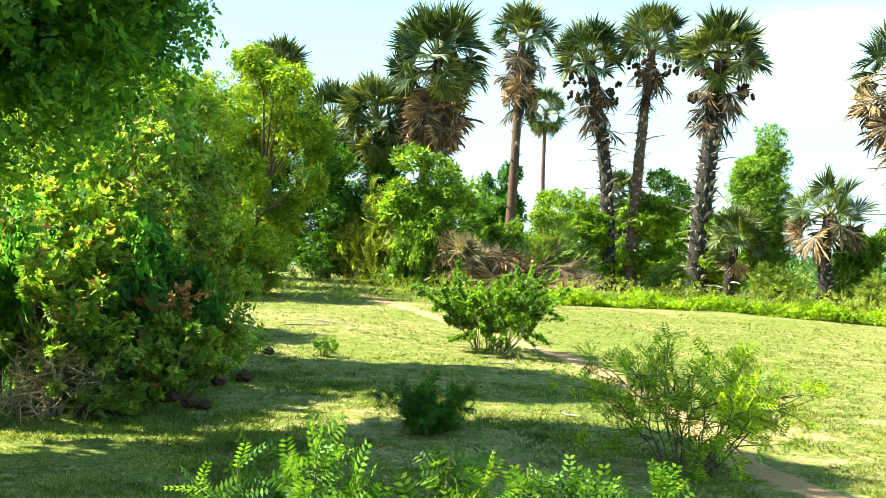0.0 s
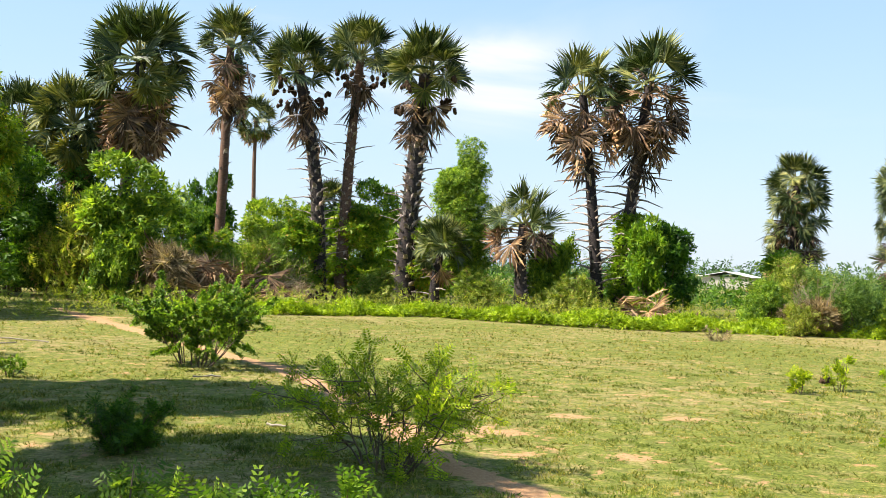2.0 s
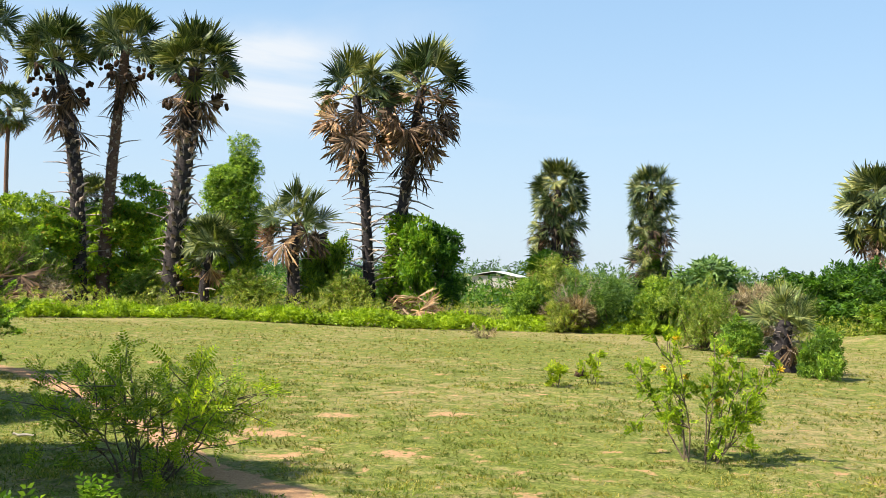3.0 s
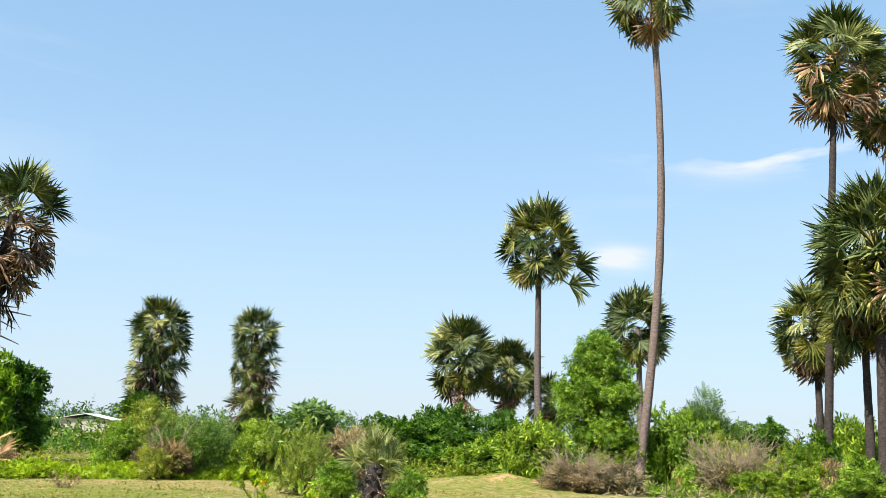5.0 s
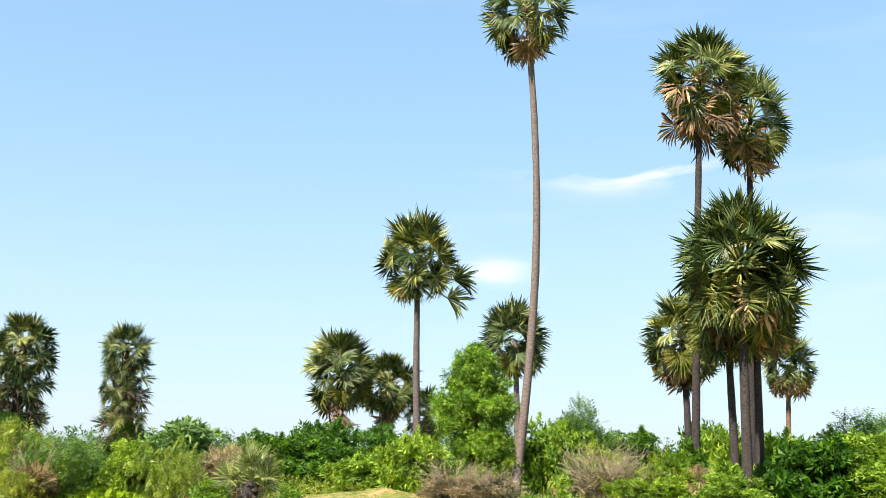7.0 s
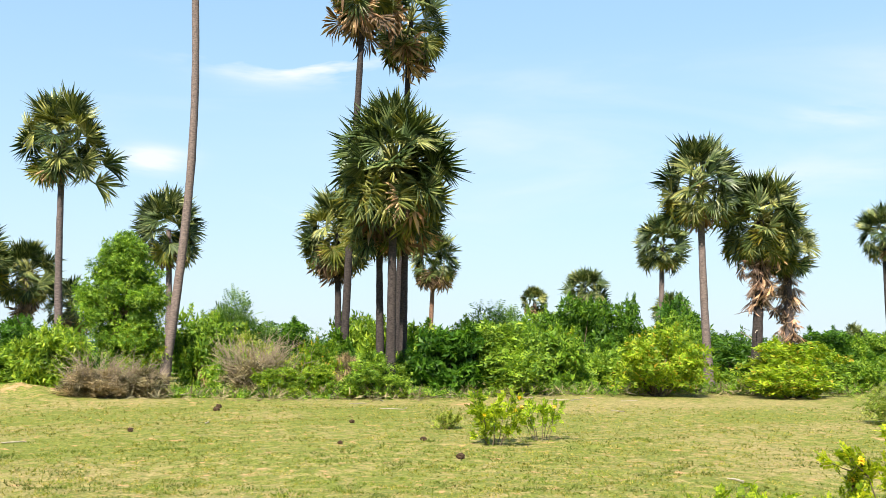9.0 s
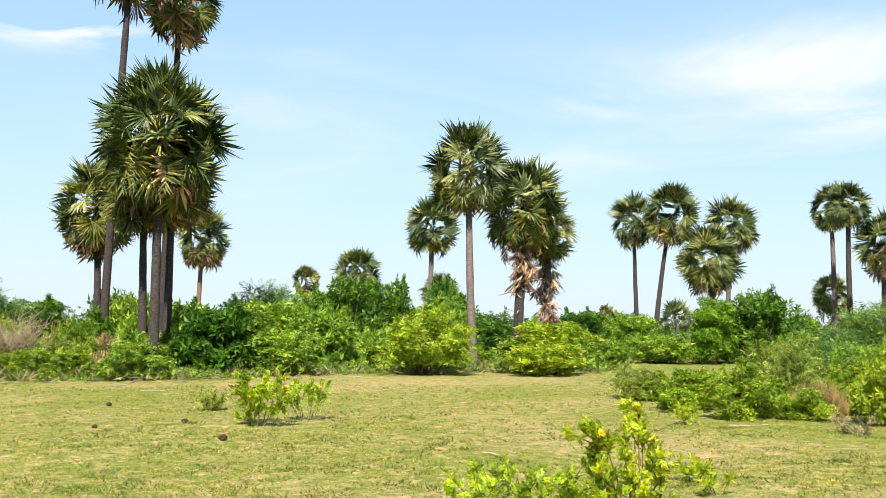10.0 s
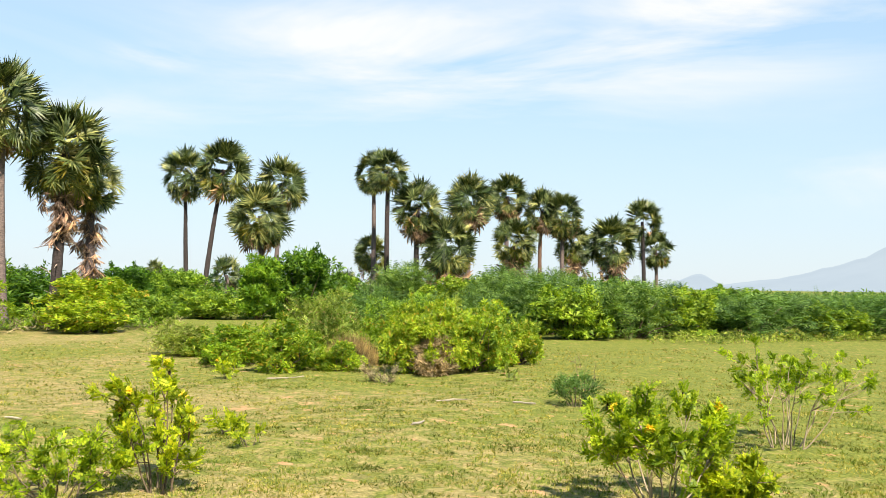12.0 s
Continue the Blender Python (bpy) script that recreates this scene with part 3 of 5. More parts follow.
def palm(x, y, crown_z, width, lean=(0, 0), live=24, low=8, old=3, dead=6, grey=0, skirt=0.0, spikes=0, boots=0, fruits=0,
         girth=0.4, bark=None, seed=1, label="tall palmyra palm with green fan leaves", tag="palm", vine=0.0, top_up=88, curve=1.25, column=0, column_len=3.0, dead_el=(-72, -30), bow=None, stray=(), spike_len=1.0, young=0, umber=0):
    rng = np.random.default_rng(seed)
    s = width / 4.2
    z0 = ground_z(x, y)
    top = crown_z - 0.16 * width
    root = new("palm_tree")
    root.location = (x, y, z0 - 0.02)
    tagged(root, label, tag, "palmyra palms in the field")
    # trunk
    n = 26
    k = np.linspace(0, 1, n)
    sway = rng.normal(0, 0.12, 2)
    bow = sway if bow is None else bow
    cx = lean[0] * k ** curve + bow[0] * np.sin(np.pi * k)
    cy = lean[1] * k ** curve + bow[1] * np.sin(np.pi * k)
    sides = 10
    flare = girth / 2 * (1 - 0.32 * k + 0.45 * np.exp(-k * top / 0.8))
    r = flare[:, None] * (1 + rng.normal(0, 0.035, (n, sides)) + 0.02 * (np.arange(n) % 2)[:, None])
    v, f = tube(np.stack([cx, cy, k * top], -1), r, sides)
    part("trunk", mesh_of("trunk", v, f, bark or M_BARK, True), root)

    def spot(z):
        kk = min(max(z / top, 0), 1)
        return np.array([np.interp(kk, k, cx), np.interp(kk, k, cy), z]), np.interp(kk, k, flare)

    def put(kind, z, az, el, scale, twist):
        p, rr = spot(min(z, top + 0.4))
        m = Matrix.Translation((p[0] + 0.6 * rr * math.cos(az), p[1] + 0.6 * rr * math.sin(az), z)) @ Matrix.Rotation(az, 4, "Z") @ Matrix.Rotation(-el, 4, "Y") @ Matrix.Rotation(twist, 4, "X") @ Matrix.Scale(scale, 4)
        name = {"live": "frond", "low": "frond", "pale": "frond", "old": "yellowing_frond", "dead": "dead_frond", "grey": "dead_frond", "umber": "dead_frond"}[kind]
        choice = rng.integers(2 if kind == "live" and el > 0.7 else len(FRONDS[kind]))
        frond = part(name, FRONDS[kind][choice], root, m=m)
        if kind in STALK and near:
            part("stalk", STALK[kind][choice], frond)

    turn = rng.uniform(0, 6.28)
    near = math.hypot(x, y) < 60
    live, low = round(live * 1.3), round(low * 1.25)
    for i in range(umber):
        q = (i + 0.5) / umber
        put("umber", top - 0.35 * s - skirt * q, turn + i * 2.4 + rng.normal(0, 0.3), radians(rng.uniform(-85, -58)), s * rng.uniform(0.75, 1.15), rng.normal(0, 0.4))
    for i in range(live):
        q = (i + 0.5) / live
        el = radians(top_up - (top_up + 12) * q ** 0.85) + rng.normal(0, 0.12)
        put("live", top + (0.25 - 0.35 * q) * s, turn + i * 2.4 + rng.normal(0, 0.2), el, s * rng.uniform(0.86, 1.06), rng.normal(0, 0.85))
    for i in range(young):
        put("pale", top + rng.uniform(-0.1, 0.15), turn + i * 2.4 + rng.normal(0, 0.3), radians(80 - 95 * (i + 0.5) / young) + rng.normal(0, 0.15), s * rng.uniform(0.9, 1.25), rng.normal(0, 0.9))
    for i in range(low):
        put("low", top - rng.uniform(0.05, 0.5) * s, turn + 1 + i * 2.4 + rng.normal(0, 0.25), radians(rng.uniform(-62, -5)), s * rng.uniform(0.85, 1.02), rng.normal(0, 0.7))
    for i in range(old):
        put("old", top - rng.uniform(0.1, 0.6) * s, turn + 2 + i * 2.4, radians(rng.uniform(-60, -25)), s * rng.uniform(0.8, 1), rng.normal(0, 0.5))
    for i in range(dead):
        q = (i + 0.5) / dead
        put("dead", top - 0.3 * s - max(skirt, 0.5 * s) * q * 0.8, turn + 0.5 + i * 2.4 + rng.normal(0, 0.3), radians(rng.uniform(*dead_el)), s * rng.uniform(0.7, 1.0), rng.normal(0, 0.5))
    for i in range(grey):
        q = (i + 0.5) / grey
        put("grey", top - 0.5 * s - skirt * q, turn + i * 2.4, radians(rng.uniform(-88, -60)), s * rng.uniform(0.5, 0.85), rng.normal(0, 0.7))
    for az, dz, el, big in stray:
        put("low", top + dz, radians(az), radians(el), s * big, 0.3)
    for i in range(column):
        q = (i + 0.5) / column
        kind = ("low", "low", "low", "umber")[rng.integers(4)] if q > 0.35 else "low"
        put(kind, top - column_len * q, turn + i * 2.4 + rng.normal(0, 0.3), radians(rng.uniform(-66, -8)), s * rng.uniform(0.85, 1.1), rng.normal(0, 0.5))
    for i in range(spikes):
        z = top * (0.12 + 0.8 * (i / spikes))
        p, rr = spot(z)
        az = i * 2.4 + rng.normal(0, 0.2)
        m = Matrix.Translation((p[0] + rr * 0.8 * math.cos(az), p[1] + rr * 0.8 * math.sin(az), z)) @ Matrix.Rotation(az, 4, "Z") @ Matrix.Rotation(-rng.normal(0.1, 0.25), 4, "Y") @ Matrix.Scale(rng.uniform(0.55, 1.25) * spike_len, 4)
        part("leaf_stub", SPIKE, root, m=m)
    for i in range(boots):
        z = 0.2 + top * 0.72 * (i / boots)
        p, rr = spot(z)
        az = i * 2.4 + rng.normal(0, 0.15)
        m = Matrix.Translation((p[0] + rr * 0.85 * math.cos(az), p[1] + rr * 0.85 * math.sin(az), z)) @ Matrix.Rotation(az, 4, "Z") @ Matrix.Scale(girth * rng.uniform(0.9, 1.35), 4)
        part("leaf_base", BOOT, root, m=m)
    for i in range(fruits):
        az, rr = i * 0.9 + rng.uniform(0, 0.8), rng.uniform(0.8, 1.75) * s
        p, _ = spot(top)
        if i % 4:  # the fruits hang in threes and fours on one stalk
            end = bunch + Vector((rng.normal(0, 0.12), rng.normal(0, 0.12), rng.normal(-0.05, 0.09)))
        else:
            bunch = end = Vector((p[0] + rr * math.cos(az), p[1] + rr * math.sin(az), top - rng.uniform(0.3, 1.9) * s))
        m = Matrix.Translation(end) @ Matrix.Rotation(az, 4, "Z") @ Matrix.Diagonal((0.8, 0.7, rng.uniform(0.7, 1.3), 1))
        part("fruit", FRUIT, root, m=m)
        if i % 4 == 0:
            m = Matrix.Translation((p[0], p[1], m.translation.z + 0.15)) @ Matrix.Rotation(az, 4, "Z") @ Matrix.Rotation(0.15, 4, "Y") @ Matrix.Diagonal((rr / 0.75, 0.8, 0.8, 1))
            part("fruit_stalk", SPIKE, root, m=m)
    if vine:
        nv = int(vine * 520)
        zz = rng.uniform(0, vine, nv)
        aa = rng.uniform(0, 6.28, nv)
        rr = girth * 0.5 + np.abs(rng.normal(0.1, 0.22 * s, nv)) * (0.6 + 0.4 * np.sin(aa * 2 + zz * 2))
        pos = np.stack([rr * np.cos(aa) + np.interp(zz / top, k, cx), rr * np.sin(aa) + np.interp(zz / top, k, cy), zz], -1)
        out = np.stack([np.cos(aa), np.sin(aa), rng.normal(0, 0.5, nv)], -1)
        v, f = scatter(*BROAD, pos, out + rng.normal(0, 0.6, (nv, 3)), out + rng.normal(0, 0.5, (nv, 3)) + np.array([0, 0, 0.5]), rng.uniform(0.12, 0.22, nv))
        part("climbing_vine", mesh_of("climbing_vine", v, f, M_LEAF["vine"]), root, "bright green climbing vine")
    return root


# ---- shrubs and trees ----
HABIT = {  # template, its size in metres, how many per clump, lean of the leaves upwards
    "leafy": (SPRIG, 0.185, 32, 0.5), "bright": (SPRIG, 0.18, 32, 0.6), "dark": (SPRIG, 0.2, 32, 0.4), "olive": (PINNATE, 0.29, 12, 0.5),
    "feather": (FEATHER, 0.46, 15, 0.35), "vine": (BROAD, 0.16, 46, 0.3), "bigleaf": (BROAD, 0.25, 48, 0.8), "drybush": (BRANCHLET, 0.30, 100, 0.4), "tangle": (SPRIG, 0.18, 40, 0.3), "shade": (SPRIG, 0.2, 40, 0.2),
    "straw": (STALKS, 1.0, 40, 1.6), "brush": (TWIGS, 0.8, 15, 0.1),
}
WORDS = {
    "shade": "dark shaded leafy bush beside the path",
    "drybush": "fine-twigged greyish-brown dry bush on the grass",
    "leafy": "dense green leafy bush at the field's edge", "bright": "yellow-green sunlit bush at the field's edge", "dark": "dark green bushy growth among the palms",
    "olive": "dull olive scrub bush with thin leaves", "feather": "grey-green feathery thorn bush", "vine": "bright green thicket covered in vines",
    "bigleaf": "tall broad-leaved green stand behind the field", "tangle": "pale yellow-green bush with a few rusty leaves", "straw": "dry straw-coloured brush clump", "brush": "heap of dry brown fallen fronds and twigs",
}
BUSH = {}


def bush_mesh(kind, width, tall, seed, far=0):
    """Foliage and stems of a bush about as wide as width, tall times as high."""
    rng = np.random.default_rng(seed)
    tpl, size, per, up = HABIT[kind]
    if kind == "brush":
        size, per = size * (0.4, 0.55, 0.75)[far], (15, 28, 20)[far]
    if kind not in ("straw", "brush"):  # coarser sprays where they cannot be told apart
        tpl = thin(tpl) if far else tpl
        size, per = ((size * 0.62, int(per * 2.3)), (size * (1.05 if kind == "drybush" else 0.85), int(per * (1.6 if kind == "drybush" else 2.6))), (size * 1.55, int(per * (1.8 if tall > 1.1 else 1.25))))[far]
    h = width * tall
    clumps = int(min(52 if tall > 1.1 else 46, 10 + 4.4 * width ** 1.3 * (1 + 0.5 * tall)))
    ph, th = rng.uniform(0, 6.28, clumps), rng.uniform(0, 1, clumps)
    zc = 0.10 + 0.80 * th
    rim = np.sqrt(np.clip(1 - ((zc - 0.42) / 0.60) ** 2, 0.05, 1)) if tall > 1.1 else np.sqrt(np.clip(1 - ((zc - 0.30) / 0.72) ** 2, 0.05, 1))
    rad = rim * (0.25 + 0.75 * rng.uniform(0, 1, clumps) ** 0.5) * (0.85 + 0.3 * np.sin(ph * 3 + seed))
    cen = np.stack([0.5 * width * rad * np.cos(ph) * 0.84, 0.5 * width * rad * np.sin(ph) * 0.84, zc * h * (rng.uniform(0.9, 1.04, clumps) if tall > 1.1 else rng.uniform(0.72, 1.1, clumps))], -1)
    size_c = (rng.uniform(0.13, 0.24, clumps) if tall > 1.1 else rng.uniform(0.07, 0.21, clumps)) * width ** 0.75
    n = clumps * per
    which = np.repeat(np.arange(clumps), per)
    out = unit(rng.normal(0, 1, (n, 3)) + np.array([0, 0, 0.25]))
    shell = rng.uniform(0.55, 1.0, n) ** 0.5
    pos = cen[which] + out * (shell * size_c[which])[:, None] * np.array([1.15, 1.15, 0.85])
    pos[:, 2] = np.abs(pos[:, 2] - 0.02) + 0.02
    if kind == "straw":
        disc = np.sqrt(rng.uniform(0, 1, n)) * width * 0.48
        turn = rng.uniform(0, 6.28, n)
        pos = np.stack([disc * np.cos(turn), disc * np.sin(turn), rng.uniform(0.02, 0.25, n) * h], -1)
        along = np.stack([rng.normal(0, 0.2, n), rng.normal(0, 0.2, n), np.ones(n)], -1)
    elif kind == "brush":
        along = rng.normal(0, 1, (n, 3)) * np.array([1, 1, 0.75])
    else:
        along = out * 0.5 + rng.normal(0, 0.7, (n, 3)) + np.array([0, 0, 0.15])
    nrm = rng.normal(0, 0.42, (n, 3)) + out * 1.1 + np.array([0, 0, 0.5 * up])
    v, f = scatter(*tpl, pos, along, nrm, (h * 0.75 * rng.uniform(0.3, 1.2, n) * (1 - 0.55 * (disc / (0.48 * width)) ** 2) if kind == "straw" else size * rng.uniform(0.7, 1.3, n) * (1.0 if width < 2.6 else 1.22)))
    if kind not in ("straw", "brush", "vine"):
        # young shoots that break the outline
        ns, nl = int(10 + 5 * width), 9
        pick = rng.integers(0, clumps, ns)
        way = unit(cen[pick] * np.array([0.7, 0.7, 0.3]) + rng.normal(0, 0.25, (ns, 3)) + np.array([0, 0, 0.55 * width]))
        reach = rng.uniform(0.12, 0.3, ns) * width ** 0.6
        k = np.tile(np.linspace(0.2, 1.0, nl), ns)
        idx = np.repeat(np.arange(ns), nl)
        sp = cen[pick][idx] + way[idx] * (size_c[pick][idx] * 0.6 + k * reach[idx])[:, None]
        v2, f2 = scatter(*tpl, sp, way[idx] + rng.normal(0, 0.7, (ns * nl, 3)), rng.normal(0, 0.5, (ns * nl, 3)) + np.array([0, 0, 0.6]), size * (1.15 - 0.45 * k))
        v, f = merge([(v, f), (v2, f2)])
    stems = []
    for c in cen[:: max(1, clumps // 12)]:
        p0 = np.array([c[0] * 0.15, c[1] * 0.15, 0.0])
        mid = (p0 + c) / 2 + rng.normal(0, 0.05 * width, 3)
        pts = np.array([p0, p0 * 0.5 + mid * 0.5 + np.array([0, 0, 0.05 * h]), mid, (mid + c) / 2, c])
        stems.append(tube(pts, np.array([1, 0.85, 0.6, 0.4, 0.2]) * 0.016 * width ** 0.7, 5))
    sv, sf = merge(stems)
    return mesh_of("foliage", v, f, M_LEAF[kind]), mesh_of("stem", sv, sf, M_STEM_PALE if kind in ("brush", "straw") else M_STEM, True)


def shrub(kind, x, y, width, height, turn=None):
    ratio = height / width
    tall = 1.7 if ratio > 1.25 else 0.75
    w0 = 1.6 if width < 2.1 else 3.0 if width < 4.0 else 4.6
    salt = int(abs(x * 13.7 + y * 7.3)) % 3
    far = 0 if math.hypot(x, y) < 18 else 1 if math.hypot(x, y) < 38 else 2
    key = (kind, w0, tall, salt, far)
    if key not in BUSH:
        BUSH[key] = bush_mesh(kind, w0, tall, 17 + 5 * salt + int(w0 * 10) + int(tall * 7), far)
    foliage, stem = BUSH[key]
    root = new("tree" if tall > 1 and height > 3 else "bush")
    root.location = (x, y, ground_z(x, y) - 0.03)
    root.rotation_euler.z = turn if turn is not None else (x * 3.1 + y * 1.7) % 6.28
    root.scale = (width / w0, width / w0, height / (w0 * tall))
    tagged(root, WORDS[kind], "bush", "bushes round the field")
    part("foliage", foliage, root)
    part("stem", stem, root)
    return root


def leafy_shrub(x, y, width, height, stems=9, twigs=4, leaves=11, size=0.15, tpl=PINNATE, mat="bright", flowers=0, bareness_low=0.35, pods=0,
                seed=3, label="", name="shrub", lean=(0, 0), pale=False, up=0.45, flat=0.9, tipped=0.6):
    """A shrub of separate stems, each with twigs that carry single compound leaves."""
    rng = np.random.default_rng(seed)
    root = new(name)
    root.location = (x, y, ground_z(x, y) - 0.02)
    tagged(root, label, "shrub", "shrubs standing in the field")
    pos, along, nrm, tips = [], [], [], []
    for i in range(stems):
        az = i * 2.4 + rng.normal(0, 0.25)
        out = rng.uniform(0.25, 1.0) ** 0.7
        end = np.array([0.5 * width * out * math.cos(az) + lean[0], 0.5 * width * out * math.sin(az) + lean[1], height * rng.uniform(0.68, 1.0) * (1 - 0.3 * out ** 2)])
        start = np.array([0.11 * width * math.cos(az), 0.11 * width * math.sin(az), 0])
        bulge = np.array([end[0] * 0.55, end[1] * 0.55, end[2] * 0.38]) + rng.normal(0, 0.04 * width, 3)
        t = np.linspace(0, 1, 9)[:, None]
        pts = (1 - t) ** 2 * start + 2 * t * (1 - t) * bulge + t ** 2 * end + rng.normal(0, 0.012 * width, (9, 3)) * t
        pieces = [tube(pts, np.linspace(0.010, 0.003, 9) * (0.6 + 0.4 * height), 5)]
        lines = [pts[int(9 * bareness_low):]]
        for _ in range(twigs):
            k = rng.integers(int(9 * bareness_low), 8)
            d = unit(np.array([math.cos(az), math.sin(az), flat]) + rng.normal(0, 0.65, 3))
            tw = branch(rng, pts[k], d, rng.uniform(0.12, 0.3) * width, 4, 0.12, 0.08)
            pieces.append(tube(tw, np.linspace(0.006, 0.002, 5) * (0.6 + 0.4 * height), 4))
            lines.append(tw)
        sv, sf = merge(pieces)
        part("stem", mesh_of("stem", sv, sf, M_STEM_PALE if pale else M_STEM, True), root)
        for ln in lines:
            tips.append(ln[-1])
            for _ in range(leaves):
                q = rng.uniform(0.1, 1.0) ** tipped * (len(ln) - 1)
                a = int(min(q, len(ln) - 2))
                p = ln[a] + (ln[a + 1] - ln[a]) * (q - a)
                d = unit(ln[a + 1] - ln[a])
                pos.append(p)
                along.append(d * 0.5 + rng.normal(0, 0.8, 3) + np.array([0, 0, 0.6 * up]))
                nrm.append(np.array([0, 0, 0.8]) + rng.normal(0, 0.7, 3))
    if leaves == 0:
        return root
    pos, along, nrm = np.array(pos), np.array(along), np.array(nrm)
    v, f = scatter(*tpl, pos, along, nrm, size * rng.uniform(0.7, 1.25, len(pos)))
    v[:, 2] = np.maximum(v[:, 2], 0.015)
    part("foliage", mesh_of("foliage", v, f, M_LEAF[mat]), root)
    tips = sorted(tips, key=lambda p: -p[2])
    for i in range(flowers):
        c = tips[int((i + 0.5) / flowers * len(tips) * 0.75)]
        nf = 12
        pv, pf = scatter(*BROAD, c + rng.normal(0, 0.008, (nf, 3)), rng.normal(0, 1, (nf, 3)), rng.normal(0, 0.6, (nf, 3)) + np.array([0, 0, 1]), rng.uniform(0.036, 0.055, nf))
        part("flower", mesh_of("flower", pv, pf, M_PETAL), root, "bright yellow flower cluster")
    for i in range(pods):
        c = tips[(i * 7 + 3) % len(tips)]
        pv, pf = tube([c, c + np.array([0.005, 0, -0.05]), c + np.array([0.0, 0.01, -0.11])], [0.006, 0.012, 0.004], 5)
        part("seed_pod", mesh_of("seed_pod", pv, pf, M_HUSK), root, "dark hanging seed pod")
    return root


def big_tree(x, y, height, low, radius, seed, kind="tangle", label="", size=0.15, clumps=70, per=90, centre=(0, 0), puff=(0.45, 0.85)):
    """A spreading tree: trunk, limbs, and a crown of leaf clumps with gaps and hanging sprays."""
    rng = np.random.default_rng(seed)
    root = new("tree")
    root.location = (x, y, ground_z(x, y) - 0.03)
    tagged(root, label, "tree")
    trunk = branch(rng, (0, 0, 0), (centre[0] * 0.1, centre[1] * 0.1, 1), low + 0.35 * (height - low), 9, 0.08, 0.05)
    tv, tf = tube(trunk, np.linspace(0.19, 0.10, 10), 9)
    part("trunk", mesh_of("trunk", tv, tf, M_STEM, True), root)
    ph, u = rng.uniform(0, 6.28, clumps), rng.uniform(-1, 1, clumps)
    rad = radius * (0.35 + 0.65 * rng.uniform(0, 1, clumps) ** 0.5)
    mid = (low + height) / 2
    cen = np.stack([centre[0] + rad * np.sqrt(1 - u * u) * np.cos(ph), centre[1] + rad * np.sqrt(1 - u * u) * np.sin(ph), mid + u * (height - low) / 2 * rng.uniform(0.7, 1, clumps)], -1)
    for c in cen[:: max(1, clumps // 16)]:
        a = trunk[rng.integers(5, 10)]
        t = np.linspace(0, 1, 7)[:, None]
        bend = (a + c) / 2 + np.array([0, 0, 0.35]) + rng.normal(0, 0.2, 3)
        pts = (1 - t) ** 2 * a + 2 * t * (1 - t) * bend + t ** 2 * c
        v, f = tube(pts, np.linspace(0.07, 0.015, 7), 6)
        part("limb", mesh_of("limb", v, f, M_STEM, True), root)
    n = clumps * per
    which = np.repeat(np.arange(clumps), per)
    out = unit(rng.normal(0, 1, (n, 3)))
    sc = rng.uniform(*puff, clumps)
    pos = cen[which] + out * (rng.uniform(0.5, 1, n) * sc[which])[:, None] * np.array([1.1, 1.1, 0.8])
    hang = rng.uniform(0, 1, n) < 0.25
    pos[hang, 2] -= rng.uniform(0, 0.9, hang.sum())
    tpl = HABIT[kind][0] if math.hypot(x, y) < 18 else thin(HABIT[kind][0])
    v, f = scatter(*tpl, pos, out * 0.6 + rng.normal(0, 0.6, (n, 3)) + np.array([0, 0, -0.4]), rng.normal(0, 0.5, (n, 3)) + out + np.array([0, 0, 0.4]), size * rng.uniform(0.7, 1.3, n))
    part("crown", mesh_of("crown", v, f, M_LEAF[kind]), root)
    return root


def strip(name, line, depth, height, count, kind, tpl, size, label, seed):
    """Low growth along a line, past counting."""
    rng = np.random.default_rng(seed)
    pts = np.array(line, float)
    seg = np.linalg.norm(np.diff(pts, axis=0), axis=1)
    s = rng.uniform(0, seg.sum(), count)
    cum = np.concatenate([[0], np.cumsum(seg)])
    p = np.stack([np.interp(s, cum, pts[:, 0]), np.interp(s, cum, pts[:, 1])], -1) + rng.uniform(-depth / 2, depth / 2, (count, 2))
    swell = 0.55 + 0.45 * np.sin(p[:, 0] * 1.9 + p[:, 1] * 1.3) * np.sin(p[:, 0] * 0.7 - p[:, 1] * 0.9 + 1)
    z = height * rng.uniform(0, 1, count) ** 0.8 * swell + 0.02
    pos = np.stack([p[:, 0], p[:, 1], z], -1)
    v, f = scatter(*thin(tpl), pos, rng.normal(0, 1, (count, 3)) + np.array([0, 0, 0.5]), rng.normal(0, 0.6, (count, 3)) + np.array([0, 0, 0.9]), size * rng.uniform(0.7, 1.3, count))
    tagged(new(name, mesh_of(name, v, f, M_LEAF[kind])), label, "undergrowth", kind="stuff")


# ---- palms, north side ----
N_LABEL = "palmyra palm with shaggy stubbed trunk and dead fronds"
palm(-1.29, 44.39, 10.9, 4.9, (0.75, 0.02), 25, 10, 6, 36, 6, 2.8, 0, 0, dead_el=(-75, -30), girth=0.6, bark=M_BARK_DARK, seed=1, label="dense-crowned palmyra palm with hanging brown skirt")
palm(3.72, 56.29, 14.2, 4.2, (0.26, -0.02), 20, 2, 0, 20, 4, 2.9, 0, 30, umber=8, dead_el=(-78, -30), girth=0.62, bark=M_BARK_RED, seed=2, label=N_LABEL)
palm(8.23, 49.69, 12.0, 4.2, (-1.32, 0.20), 22, 0, 0, 1, 0, 2.4, 54, 94, 68, umber=12, spike_len=1.4, girth=0.74, bark=M_BARK_DARK, seed=3, label=N_LABEL)
